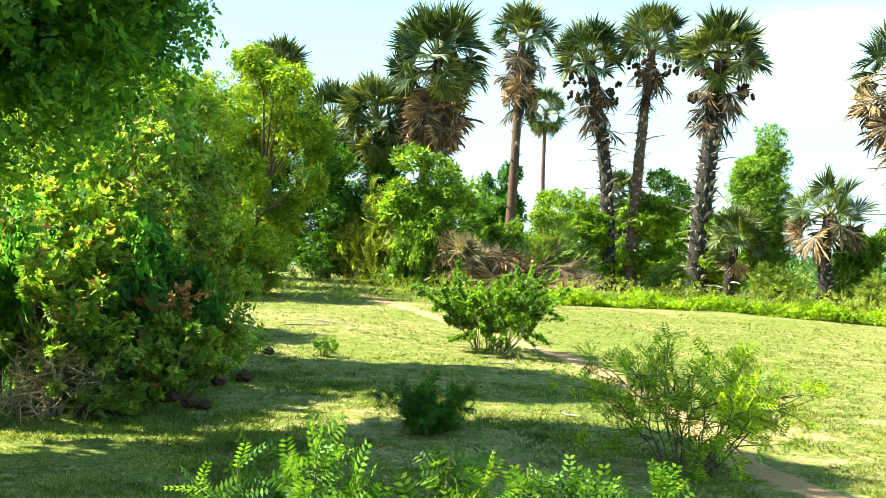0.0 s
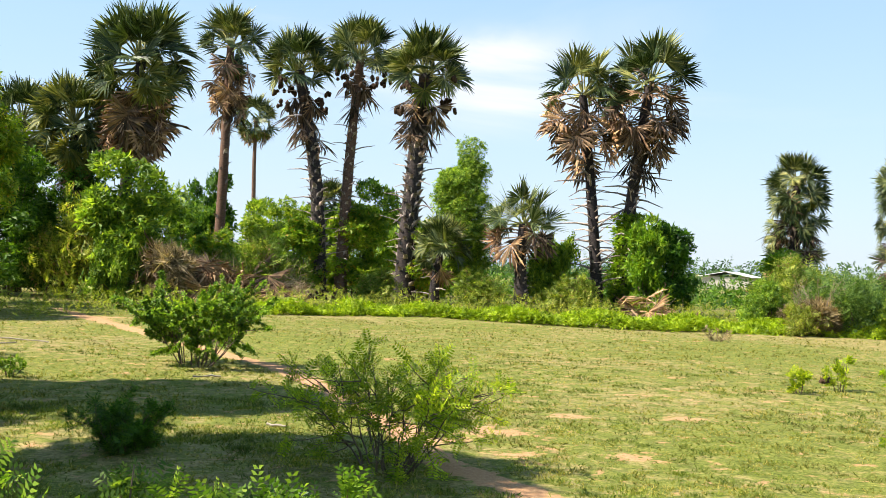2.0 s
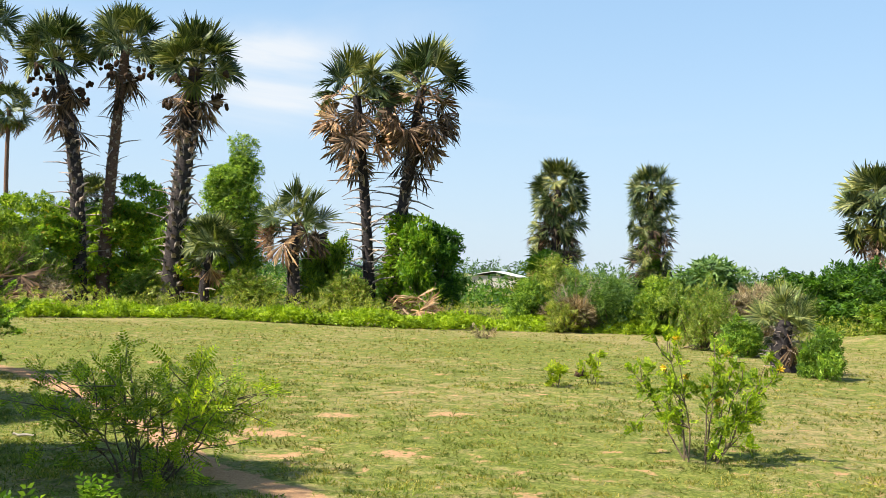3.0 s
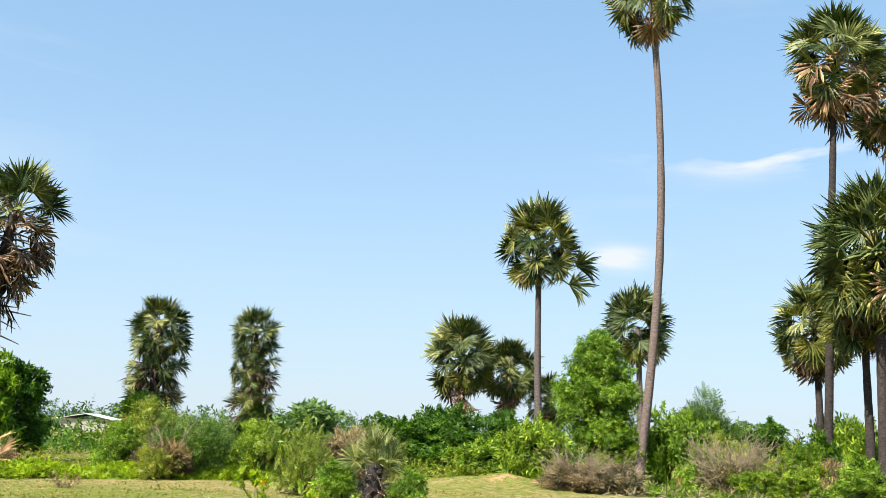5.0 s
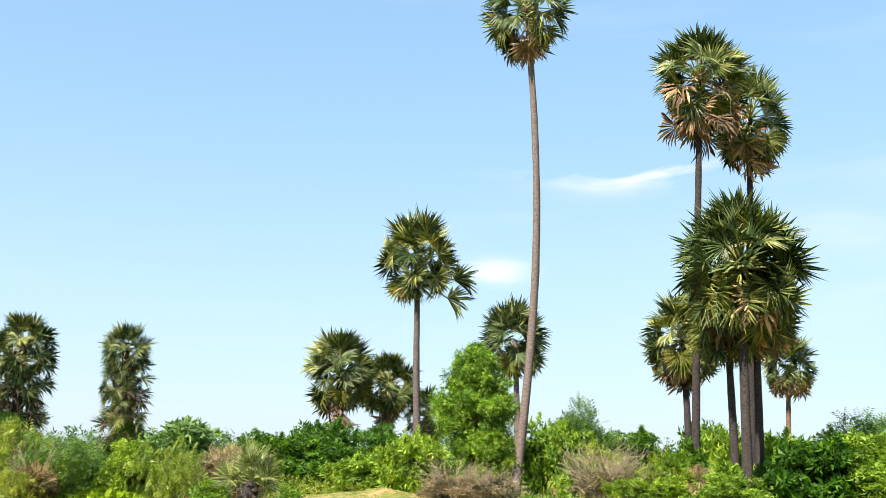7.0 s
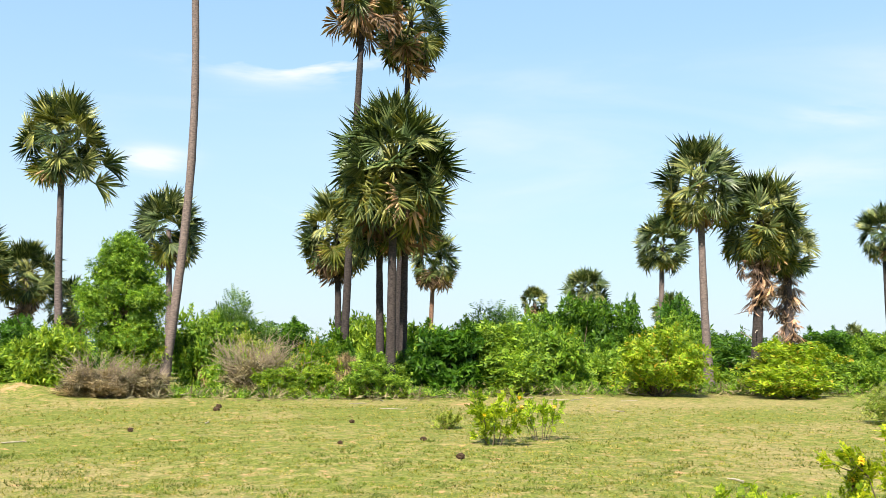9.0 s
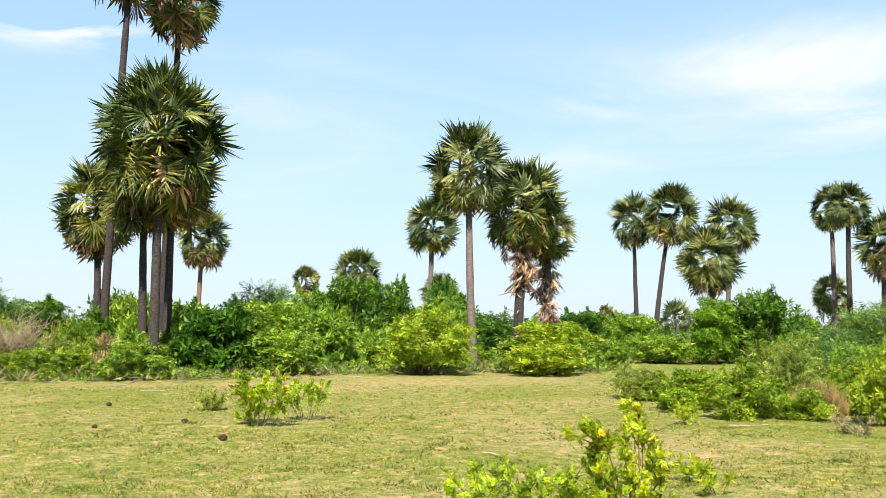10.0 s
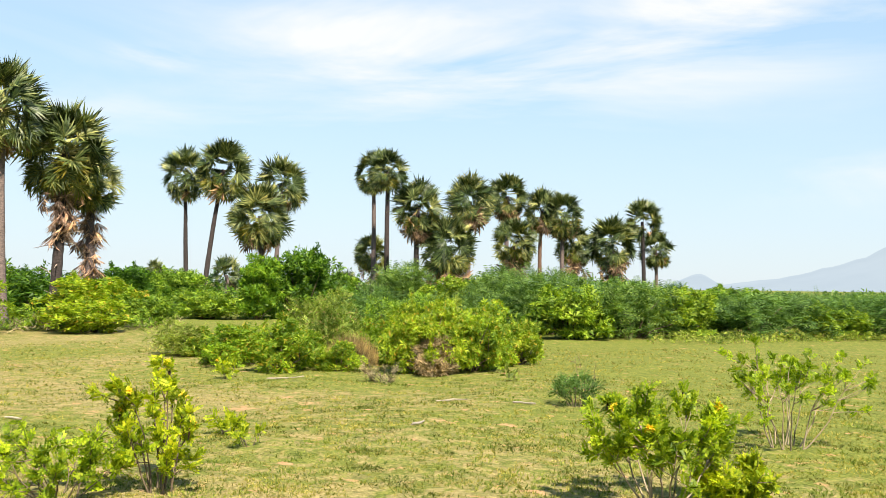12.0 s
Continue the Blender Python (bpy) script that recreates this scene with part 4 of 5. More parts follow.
palm(9.33, 49.49, 12.9, 3.9, (0.57, -0.11), 22, 0, 0, 1, 0, 1.6, 34, 94, 68, umber=5, spike_len=1.2, girth=0.6, bark=M_BARK_RED, seed=4, label=N_LABEL)
palm(11.94, 46.88, 11.8, 4.5, (0.67, -0.18), 26, 0, 1, 4, 0, 2.5, 60, 114, 72, umber=11, spike_len=1.4, girth=0.95, bark=M_BARK_DARK, seed=5, label=N_LABEL)
palm(19.81, 41.93, 10.7, 4.4, (-0.89, 0.41), 12, 0, 0, 27, 0, 2.6, 84, 40, spike_len=1.7, dead_el=(-45, 34), girth=0.55, bark=M_BARK_DARK, seed=6, label="palmyra palm with mostly dead tan fronds")
palm(20.66, 41.46, 11.2, 4.7, (0.91, -0.47), 14, 0, 0, 26, 0, 2.6, 70, 46, spike_len=1.7, umber=6, dead_el=(-45, 34), girth=0.62, bark=M_BARK_DARK, seed=7, label="palmyra palm with mostly dead tan fronds", vine=4.6)
palm(8.72, 84.89, 14.2, 4.3, (-0.44, 0.04), 14, 6, 6, 4, seed=8, girth=0.42, bark=M_BARK_RED, label="distant slender palmyra palm")
palm(15.95, 41.37, 4.5, 3.9, (-0.08, 0.03), 7, 0, 0, 13, 0, 0.6, 22, 40, young=8, dead_el=(-35, 8), girth=0.55, bark=M_BARK_DARK, seed=9, label="young palmyra palm with dry tan lower fronds")
palm(12.3, 42.7, 3.1, 2.9, (0.25, -0.07), 16, 4, 0, 3, 0, 0.5, 8, 16, young=7, girth=0.4, bark=M_BARK_DARK, seed=10, label="small young palmyra palm beside a big trunk")
palm(13.13, 74.29, 6.7, 3.5, seed=12, label="palmyra palm half hidden by bushes")
palm(-8.71, 54.69, 11.2, 4.3, (-0.75, -0.13), 26, 8, 3, 5, seed=13, girth=0.5, label="palmyra palm behind yellow-green trees")
palm(-5.60, 48.09, 8.2, 3.7, (0.08, 0.01), 20, 8, 9, 4, 10, 2.5, seed=14, girth=0.5, bark=M_BARK_DARK, label="shaded palmyra palm with grey skirt")
palm(-2.09, 46.29, 8.1, 4.1, (-1.13, -0.07), 24, 10, 9, 6, 14, 3.0, seed=15, girth=0.6, bark=M_BARK_DARK, label="shaded palmyra palm with grey skirt")

# ---- palms, east side ----
COLUMN = "column-like palmyra palm clad in old fronds and vine"
palm(30.77, 42.44, 6.95, 3.2, (-0.12, 0.08), 22, 8, 2, 4, 12, 3.4, column=66, column_len=4.4, seed=16, girth=0.6, bark=M_BARK_DARK, vine=2.4, label=COLUMN, top_up=86)
palm(37.08, 42.52, 7.35, 2.9, (-0.12, 0.10), 20, 8, 2, 6, 14, 3.8, column=66, column_len=5.0, seed=17, girth=0.6, bark=M_BARK_DARK, vine=4.6, label=COLUMN, top_up=86)
palm(41.60, 31.76, 6.5, 4.1, seed=18, live=26, low=10, old=8, dead=3, grey=26, skirt=2.4, girth=0.5, bark=M_BARK_DARK, label="short palmyra palm with pinkish-brown skirt")
palm(45.60, 31.44, 6.0, 3.5, seed=19, live=24, low=10, old=8, dead=3, grey=22, skirt=2.2, girth=0.5, label="short palmyra palm with pinkish-brown skirt")
palm(49.30, 31.23, 4.4, 3.3, seed=20, live=18, low=8, old=2, dead=2, girth=0.5, label="short palmyra palm among bushes")
palm(38.98, 25.06, 11.4, 4.3, (-0.14, 0.21), 24, 9, 2, 1, seed=21, girth=0.36, stray=((-57, -0.7, -8, 1.3), (-64, -1.0, -32, 1.25)), label="single slender palmyra palm with dark upper trunk")
palm(53.70, 27.70, 9.3, 4.6, (-0.07, 0.14), 26, 14, 3, 2, seed=22, girth=0.42, label="slender palmyra palm with pale trunk")
palm(35.88, 18.65, 21.4, 4.5, (0.21, -0.40), 12, 9, 3, 4, 4, 1.2, 0, 0, 8, girth=0.37, curve=1.0, bow=(0.30, -0.57), seed=23, label="very tall curved palmyra palm with thin crown")
# Dark bark on this close group also holds the shade under its crowns.
palm(40.35, 12.82, 18.5, 4.5, (0.21, -0.67), 24, 10, 6, 15, 0, 1.8, dead_el=(-70, 0), seed=24, bow=(0, 0), girth=0.36, bark=M_BARK_DARK, label="very tall palmyra palm with browning lower fronds")
palm(44.84, 11.70, 18.0, 4.5, (0.12, -0.48), 15, 12, 5, 6, 0, 1.4, dead_el=(-75, -15), seed=25, bow=(0, 0), girth=0.36, bark=M_BARK_DARK, label="tall palmyra palm with loose open crown")
palm(36.13, 9.65, 9.5, 5.1, (0.0, -0.05), 34, 22, 12, 6, seed=26, bow=(0, 0), girth=0.38, bark=M_BARK_DARK, label="dense-crowned palmyra palm in a close group")
palm(42.25, 13.63, 7.5, 3.8, (-0.05, 0.14), 22, 14, 6, 8, 2, 0.8, seed=27, bow=(0, 0), girth=0.34, bark=M_BARK_DARK, label="palmyra palm leaning out of a close group")
palm(37.94, 10.54, 7.8, 3.9, (-0.03, 0.12), 22, 14, 5, 3, seed=28, bow=(0, 0), girth=0.34, bark=M_BARK_DARK, label="palmyra palm inside a close group")
palm(38.03, 9.67, 8.1, 3.7, (0.02, -0.06), 20, 14, 5, 3, seed=29, bow=(0, 0), girth=0.34, bark=M_BARK_DARK, label="palmyra palm inside a close group")
palm(73.56, 16.60, 9.0, 4.3, (0.06, -0.27), 26, 14, 5, 12, 0, 0.6, seed=30, girth=0.42, bark=M_BARK_RED, label="palmyra palm with reddish dead fronds")
palm(129.46, 15.35, 8.1, 4.0, seed=31, girth=0.5, label="small far-off palmyra palm")
palm(80.22, 5.45, 6.8, 3.9, seed=32, live=26, low=14, old=3, dead=4, label="palmyra palm rising behind bushes")
palm(72.39, -0.22, 9.8, 4.3, (-0.00, -0.26), 26, 13, 2, 1, seed=33, girth=0.45, label="palmyra palm with dark slender trunk")
palm(85.39, -1.28, 5.1, 3.8, seed=34, live=22, low=10, label="palmyra palm rising behind bushes")
palm(45.28, -2.21, 9.8, 4.2, (0.01, 0.24), 26, 14, 5, 2, seed=35, girth=0.38, label="palmyra palm with open crown and flared foot")
palm(47.19, -4.30, 8.4, 4.2, (-0.04, -0.36), 34, 18, 10, 3, 44, 2.8, 14, dead_el=(-75, -40), seed=36, girth=0.5, bark=M_BARK_DARK, label="dense palmyra palm with pinkish dead skirt")
palm(48.96, -6.03, 7.2, 3.3, (0.02, 0.13), 24, 14, 8, 3, 56, 4.8, dead_el=(-75, -40), seed=37, girth=0.5, vine=2.0, label="dense palmyra palm with pinkish dead skirt")
FAR = "palmyra palm in a distant stand"
palm(76.68, -16.37, 10.8, 4.2, (0.05, 0.25), 20, 12, 2, 1, seed=38, girth=0.38, bark=M_BARK_DARK, label=FAR)
palm(73.41, -16.86, 11.1, 4.5, (-0.30, -1.25), 22, 12, 6, 4, seed=39, girth=0.4, bark=M_BARK_DARK, label="leaning palmyra palm in a distant stand")
palm(69.59, -19.94, 7.6, 4.8, seed=40, live=30, low=18, old=6, dead=6, grey=4, skirt=1.2, girth=0.5, vine=3.6, label="bushy palmyra palm with vine at its foot")
palm(74.98, -22.67, 10.3, 4.4, (-0.13, -0.44), 20, 12, 4, 2, seed=41, girth=0.42, label=FAR)
palm(85.41, -35.14, 13.0, 4.1, (0.02, 0.04), 20, 12, 4, 1, seed=42, girth=0.5, bark=M_BARK, label=FAR)
palm(79.42, -34.11, 12.4, 4.0, (0.04, 0.08), 20, 14, 3, 1, seed=43, girth=0.5, bark=M_BARK_DARK, label=FAR)
palm(72.92, -33.88, 9.0, 4.5, seed=44, live=26, low=14, old=4, dead=12, grey=16, skirt=1.4, girth=0.5, bark=M_BARK_DARK, label="palmyra palm with pinkish skirt in a distant stand")
palm(74.69, -39.20, 9.9, 4.5, (-0.15, -0.28), 28, 16, 5, 12, seed=45, girth=0.5, label=FAR)
palm(71.80, -36.18, 5.9, 4.9, seed=46, live=30, low=16, old=6, dead=10, grey=22, skirt=2.6, girth=0.6, label="squat palmyra palm skirted down to the bushes")
palm(80.05, -46.13, 11.0, 4.1, (-0.09, -0.15), 26, 14, 4, 12, 4, 1.0, seed=47, girth=0.5, label=FAR)
palm(76.15, -44.91, 6.6, 4.3, seed=48, live=26, low=16, old=6, dead=12, grey=16, skirt=2.2, girth=0.5, label=FAR)
palm(78.33, -49.02, 9.7, 4.2, seed=49, live=22, low=12, old=3, dead=5, girth=0.42, bark=M_BARK_RED, label=FAR)
palm(77.32, -50.52, 9.3, 4.3, (-0.05, -0.08), 24, 16, 6, 12, seed=50, girth=0.45, label=FAR)
palm(79.70, -53.44, 6.7, 4.1, seed=54, live=22, low=16, old=6, dead=10, grey=16, skirt=2.4, girth=0.5, label=FAR)
palm(71.51, -51.90, 6.5, 4.8, seed=51, live=30, low=18, old=4, dead=10, grey=20, skirt=2.6, girth=0.55, label="squat palmyra palm in a distant stand")
palm(75.37, -58.42, 8.9, 4.1, (0.11, 0.14), 22, 12, 2, 1, seed=52, girth=0.42, bark=M_BARK_DARK, label=FAR)
palm(77.05, -61.13, 6.3, 3.6, seed=53, live=22, low=14, old=3, dead=3, label=FAR)
palm(88.31, -36.15, 5.6, 3.7, seed=55, live=24, low=14, old=4, dead=6, grey=6, skirt=2.0, label=FAR)
palm(18.25, 16.31, 1.5, 2.0, seed=56, live=2, low=2, old=0, dead=2, grey=5, skirt=0.4, young=17, girth=0.42, spikes=64, spike_len=0.4, boots=16, bark=M_BARK_DARK, label="stunted young palmyra palm with pale stiff fans")
palm(123.4, -22.4, 3.5, 3.6, seed=60, live=14, low=6, old=2, dead=2, girth=0.5, label="small far-off palmyra palm over the scrub")
palm(114.8, -29.0, 3.6, 4.2, seed=61, live=14, low=6, old=2, dead=2, girth=0.5, label="small far-off palmyra palm over the scrub")
palm(103.1, -39.4, 2.1, 4.0, seed=62, live=14, low=6, old=2, dead=2, girth=0.5, label="small far-off palmyra palm over the scrub")
palm(128.3, -23.5, 2.7, 3.6, seed=63, live=14, low=6, old=2, dead=2, girth=0.5, label="small far-off palmyra palm over the scrub")
palm(122.1, -58.6, 3.8, 3.8, seed=64, live=14, low=6, old=2, dead=2, girth=0.5, label="small far-off palmyra palm over the scrub")

# ---- bushes and trees round the field ----
shrub("shade", -4.5, 11.9, 2.4, 2.4)
shrub("shade", -3.6, 12.6, 1.9, 2.0)
shrub("brush", -4.0, 10.8, 1.3, 1.1)
shrub("olive", -3.5, 11.0, 1.0, 0.5)
shrub("shade", -4.2, 12.5, 2.6, 2.7)
shrub("tangle", -3.9, 14.4, 2.7, 2.1)
shrub("tangle", -4.2, 13.6, 2.3, 3.8)
shrub("bright", -6.3, 33.0, 3.6, 2.3)
shrub("dark", -5.4, 44.1, 4.2, 6.6)
shrub("dark", -3.2, 46.3, 4.4, 6.1)
shrub("olive", -4.5, 50.2, 4.0, 2.4)
shrub("leafy", -0.3, 41.8, 3.9, 6.1)
shrub("leafy", -0.9, 40.4, 2.5, 2.8)
shrub("dark", 3.3, 62.3, 3.2, 7.2)
shrub("leafy", 6.4, 58.0, 3.6, 5.5)
shrub("brush", 2.4, 41.2, 3.4, 2.0)
shrub("olive", 4.8, 42.3, 3.2, 2.7)
shrub("brush", 5.6, 41.6, 2.2, 1.3)
shrub("leafy", 9.9, 55.5, 3.8, 5.2)
shrub("leafy", 12.7, 54.9, 3.2, 6.7)
shrub("leafy", 13.4, 52.7, 3.7, 4.3)
shrub("olive", 13.9, 41.6, 2.4, 1.5)
shrub("olive", 17.7, 39.6, 2.4, 1.7)
shrub("olive", 9.9, 43.4, 2.0, 1.2)
shrub("vine", 19.9, 37.6, 1.8, 4.3)
shrub("dark", 21.0, 37.9, 2.6, 4.2)
shrub("leafy", 20.9, 30.7, 2.3, 2.0)
shrub("olive", 23.3, 32.3, 3.4, 2.6)
shrub("feather", 22.7, 28.7, 3.1, 2.1)
shrub("leafy", 24.5, 27.7, 2.9, 2.3)
shrub("bigleaf", 32.6, 33.0, 5.2, 2.9)
shrub("olive", 26.8, 24.6, 3.1, 2.2)
shrub("dark", 39.7, 31.1, 4.3, 3.1)
shrub("dark", 41.2, 29.0, 4.0, 2.9)
shrub("leafy", 37.3, 24.1, 2.7, 2.5)
shrub("leafy", 17.8, 14.9, 1.2, 1.1)
shrub("leafy", 20.8, 20.0, 1.6, 1.1)
shrub("vine", 29.0, 41.2, 2.6, 3.5)
shrub("dark", 35.0, 30.4, 4.7, 2.5)
shrub("dark", 36.4, 28.7, 5.2, 2.5)
shrub("leafy", 34.4, 24.8, 3.6, 1.8)
shrub("leafy", 33.8, 22.2, 2.7, 2.4)
shrub("bright", 36.0, 19.6, 2.1, 3.0)
shrub("drybush", 31.1, 18.5, 2.2, 1.0)
shrub("drybush", 32.2, 17.6, 1.9, 0.9)
shrub("leafy", 38.4, 18.2, 2.9, 3.2)
shrub("straw", 38.7, 16.7, 3.4, 1.9)
shrub("straw", 37.7, 14.7, 2.4, 1.5)
shrub("olive", 39.7, 16.8, 3.0, 2.3)
shrub("bright", 35.6, 12.2, 2.0, 2.2)
shrub("leafy", 37.7, 15.4, 2.2, 1.4)
shrub("leafy", 34.7, 13.1, 2.9, 1.3)
shrub("leafy", 35.8, 10.2, 3.3, 1.5)
shrub("dark", 38.5, 8.2, 3.8, 2.6)
shrub("leafy", 39.9, 6.3, 5.2, 2.7)
shrub("leafy", 42.1, 4.6, 3.6, 2.8)
shrub("feather", 59.7, 9.0, 3.1, 4.2)
shrub("leafy", 50.3, 14.9, 3.5, 3.6)
shrub("leafy", 48.9, 11.9, 3.7, 3.4)
shrub("feather", 57.2, 25.0, 4.6, 4.4)
shrub("dark", 55.2, 4.0, 5.0, 4.4)
shrub("dark", 55.3, 2.0, 4.1, 4.1)
shrub("bright", 41.0, 0.0, 4.4, 2.7)
shrub("leafy", 45.2, 1.9, 3.3, 1.9)
shrub("leafy", 43.1, 3.2, 1.8, 0.9)
shrub("leafy", 55.4, -1.1, 4.1, 3.6)
shrub("leafy", 46.7, 2.4, 2.6, 2.0)
shrub("bright", 48.1, 4.8, 4.4, 2.5)
shrub("leafy", 49.0, -3.0, 1.9, 0.8)
shrub("bright", 41.9, -5.3, 5.5, 2.1)
shrub("leafy", 47.0, -8.3, 2.9, 1.6)
shrub("leafy", 55.3, -13.0, 3.8, 1.6)
shrub("dark", 57.3, -19.2, 3.7, 4.1)
shrub("vine", 54.2, -15.5, 2.4, 3.9)
shrub("olive", 27.7, -5.9, 2.1, 1.0)
shrub("bright", 25.0, -6.5, 1.9, 1.0)
shrub("bright", 22.8, -7.1, 2.0, 1.2)
shrub("olive", 24.5, -9.0, 1.9, 1.5)
shrub("straw", 23.3, -9.1, 1.3, 0.9)
shrub("bright", 21.1, -10.0, 2.2, 1.9)
shrub("bright", 21.3, -11.4, 2.3, 1.7)
shrub("bright", 22.5, -13.4, 1.5, 1.2)
shrub("leafy", 27.5, -12.4, 2.6, 1.8)
shrub("olive", 31.4, -11.3, 2.4, 1.7)
shrub("feather", 52.2, -21.4, 5.4, 1.7)
shrub("feather", 41.2, -23.5, 4.5, 2.3)
shrub("feather", 36.5, -23.2, 4.9, 2.3)
shrub("leafy", 38.3, -26.1, 4.2, 2.0)
shrub("feather", 35.8, -26.3, 5.0, 1.9)
shrub("feather", 34.2, -27.8, 5.0, 1.8)
shrub("leafy", 32.6, -21.7, 3.7, 2.2)
shrub("feather", 32.6, -24.7, 4.6, 2.0)
shrub("leafy", 32.2, -27.2, 4.3, 1.9)
shrub("feather", 31.4, -29.8, 5.4, 1.6)
shrub("feather", 31.0, -32.6, 5.1, 1.6)
shrub("leafy", 30.0, -33.1, 3.0, 1.4)
shrub("feather", 29.8, -35.0, 5.2, 1.6)
shrub("drybush", 21.4, 28.6, 1.9, 1.2)
shrub("olive", 20.7, 28.2, 1.5, 1.1)
shrub("drybush", 0.8, 40.4, 3.0, 2.2)
shrub("drybush", 25.0, 23.6, 2.7, 1.8)
shrub("olive", 21.1, 21.9, 2.2, 2.0)
shrub("drybush", 35.5, 14.6, 2.6, 1.3)
shrub("olive", 35.9, 13.6, 2.2, 1.5)
shrub("leafy", 36.0, 15.9, 2.4, 2.0)
shrub("drybush", 35.9, 11.2, 1.7, 1.5)
shrub("leafy", 36.9, 10.4, 2.4, 1.8)
shrub("dark", 37.2, 11.8, 2.0, 2.1)
shrub("leafy", 1.5, 58.0, 4.2, 5.4)
shrub("leafy", 8.4, 60.0, 4.2, 5.8)
shrub("olive", -2.6, 43.0, 3.4, 3.6)
shrub("dark", -8.8, 46.0, 5.0, 7.4)
shrub("leafy", 54.9, 25.2, 6.4, 3.5)
shrub("dark", 58.2, 22.5, 6.2, 3.1)
shrub("leafy", 57.3, 11.3, 5.4, 3.1)
shrub("feather", 61.7, 9.3, 5.3, 3.1)
shrub("dark", 60.2, 4.6, 5.1, 4.1)
shrub("leafy", 66.0, 7.0, 5.2, 3.9)
shrub("dark", 64.4, -1.2, 5.0, 4.8)
shrub("dark", 60.2, -4.4, 6.8, 2.6)
shrub("dark", 65.5, -10.5, 5.6, 2.8)
shrub("leafy", 67.0, -13.6, 4.8, 2.8)
shrub("dark", 62.2, 4.8, 4.8, 3.7)
shrub("leafy", 62.4, -1.7, 5.3, 3.0)
shrub("dark", 67.5, -10.8, 5.3, 2.6)
shrub("leafy", 65.0, -13.5, 5.2, 2.5)
shrub("dark", 55.4, -18.5, 6.2, 3.5)
shrub("leafy", 60.2, -22.7, 4.1, 2.6)
shrub("feather", 55.1, -24.7, 6.0, 2.7)
shrub("leafy", 51.8, -27.0, 5.4, 2.4)
shrub("feather", 48.6, -28.6, 6.0, 2.6)
shrub("feather", 47.1, -31.0, 6.0, 2.4)
shrub("dark", 48.5, -36.0, 6.0, 2.3)
shrub("leafy", 41.5, -38.2, 6.0, 2.0)
shrub("bright", 10.2, 50.0, 3.6, 5.2)
shrub("bright", 7.0, 49.0, 3.0, 4.2)
shrub("bright", 3.2, 47.0, 2.6, 3.4)
shrub("leafy", 17.8, 43.0, 3.0, 3.4)
shrub("bright", 13.3, 46.6, 2.6, 4.4)

big_tree(-4.9, 6.6, 5.4, 2.85, 1.5, 71, "shade", "dark leafy tree with a low hanging bough", 0.085, 105, 220, centre=(1.7, 0.2), puff=(0.2, 0.46))
big_tree(-5.6, 10.4, 8.8, 6.6, 1.4, 65, "shade", "tall leafy tree that shades the near grass", 0.45, 84, 60)
big_tree(-7.9, 15.8, 10.8, 7.4, 1.25, 64, "shade", "tall leafy tree that shades the grass", 0.5, 60, 60)
big_tree(-6.4, 7.9, 9.3, 4.2, 2.5, 66, "shade", "leafy tree that shades the near grass", 0.45, 110, 70)
big_tree(-5.0, 15.6, 4.0, 1.3, 1.7, 62, "tangle", "low sunlit yellow-green tree behind the shady bushes", 0.12, 52, 130, puff=(0.25, 0.55))
big_tree(-8.1, 20.2, 5.2, 1.6, 2.2, 63, "leafy", "rounded green tree behind the shady bushes", 0.32, 60, 110, puff=(0.4, 0.7))

big_tree(-7.1, 37.8, 9.0, 1.0, 2.3, 67, "bright", "full yellow-green tree at the field's corner", 0.32, 40, 190, puff=(0.45, 0.95))
big_tree(-8.6, 32.5, 7.4, 1.0, 2.5, 68, "bright", "full yellow-green tree at the field's corner", 0.3, 38, 190, puff=(0.45, 0.95))

big_tree(14.1, 44.2, 7.6, 1.2, 1.15, 69, "leafy", "small dense tree hung with yellowing vine", 0.22, 44, 240, puff=(0.3, 0.8))

big_tree(36.0, 20.4, 6.1, 0.8, 1.35, 70, "leafy", "dense small tree beside a tall palm trunk", 0.2, 52, 250, puff=(0.3, 0.85))

for kind, bx, by, bw, bh in (("bright", 26.4, -7.6, 1.8, 1.0), ("bright", 24.2, -8.2, 1.5, 0.9), ("bright", 23.6, -10.6, 2.0, 1.3), ("bright", 22.0, -12.3, 1.7, 1.2), ("olive", 24.2, -12.4, 2.2, 1.5),
                             ("bright", 26.4, -10.4, 2.2, 1.3), ("bright", 27.2, -6.3, 1.2, 0.7), ("drybush", 20.9, -10.2, 1.2, 0.8), ("bright", 22.3, -8.4, 1.2, 0.7)):
    shrub(kind, bx, by, bw, bh)



def frond_heap(x, y, width, height, count, seed):
    """Fallen dead fan leaves lying over one another."""
    rng = np.random.default_rng(seed)
    root = new("frond_heap")
    root.location = (x, y, ground_z(x, y))
    tagged(root, "heap of fallen pinkish-brown palm fronds among bushes", "dead fronds")
    for i in range(count):
        r, a = 0.5 * width * math.sqrt((i + 0.5) / count), i * 2.4 + rng.normal(0, 0.3)
        m = Matrix.Translation((r * math.cos(a), r * math.sin(a), 0.12 + height * (1 - (r / width * 1.6) ** 2) * rng.uniform(0.5, 1.0))) @ Matrix.Rotation(rng.uniform(0, 6.28), 4, "Z")
        part("dead_frond", FRONDS["dead"][i % 3], root, m=m @ Matrix.Rotation(rng.uniform(-0.3, 0.5), 4, "Y") @ Matrix.Rotation(rng.normal(0, 0.6), 4, "X") @ Matrix.Scale(rng.uniform(0.7, 1.0), 4))


frond_heap(1.9, 40.3, 3.4, 2.0, 16, 401)
frond_heap(4.3, 41.0, 2.6, 1.8, 9, 402)
frond_heap(17.5, 32.9, 1.7, 0.8, 7, 403)

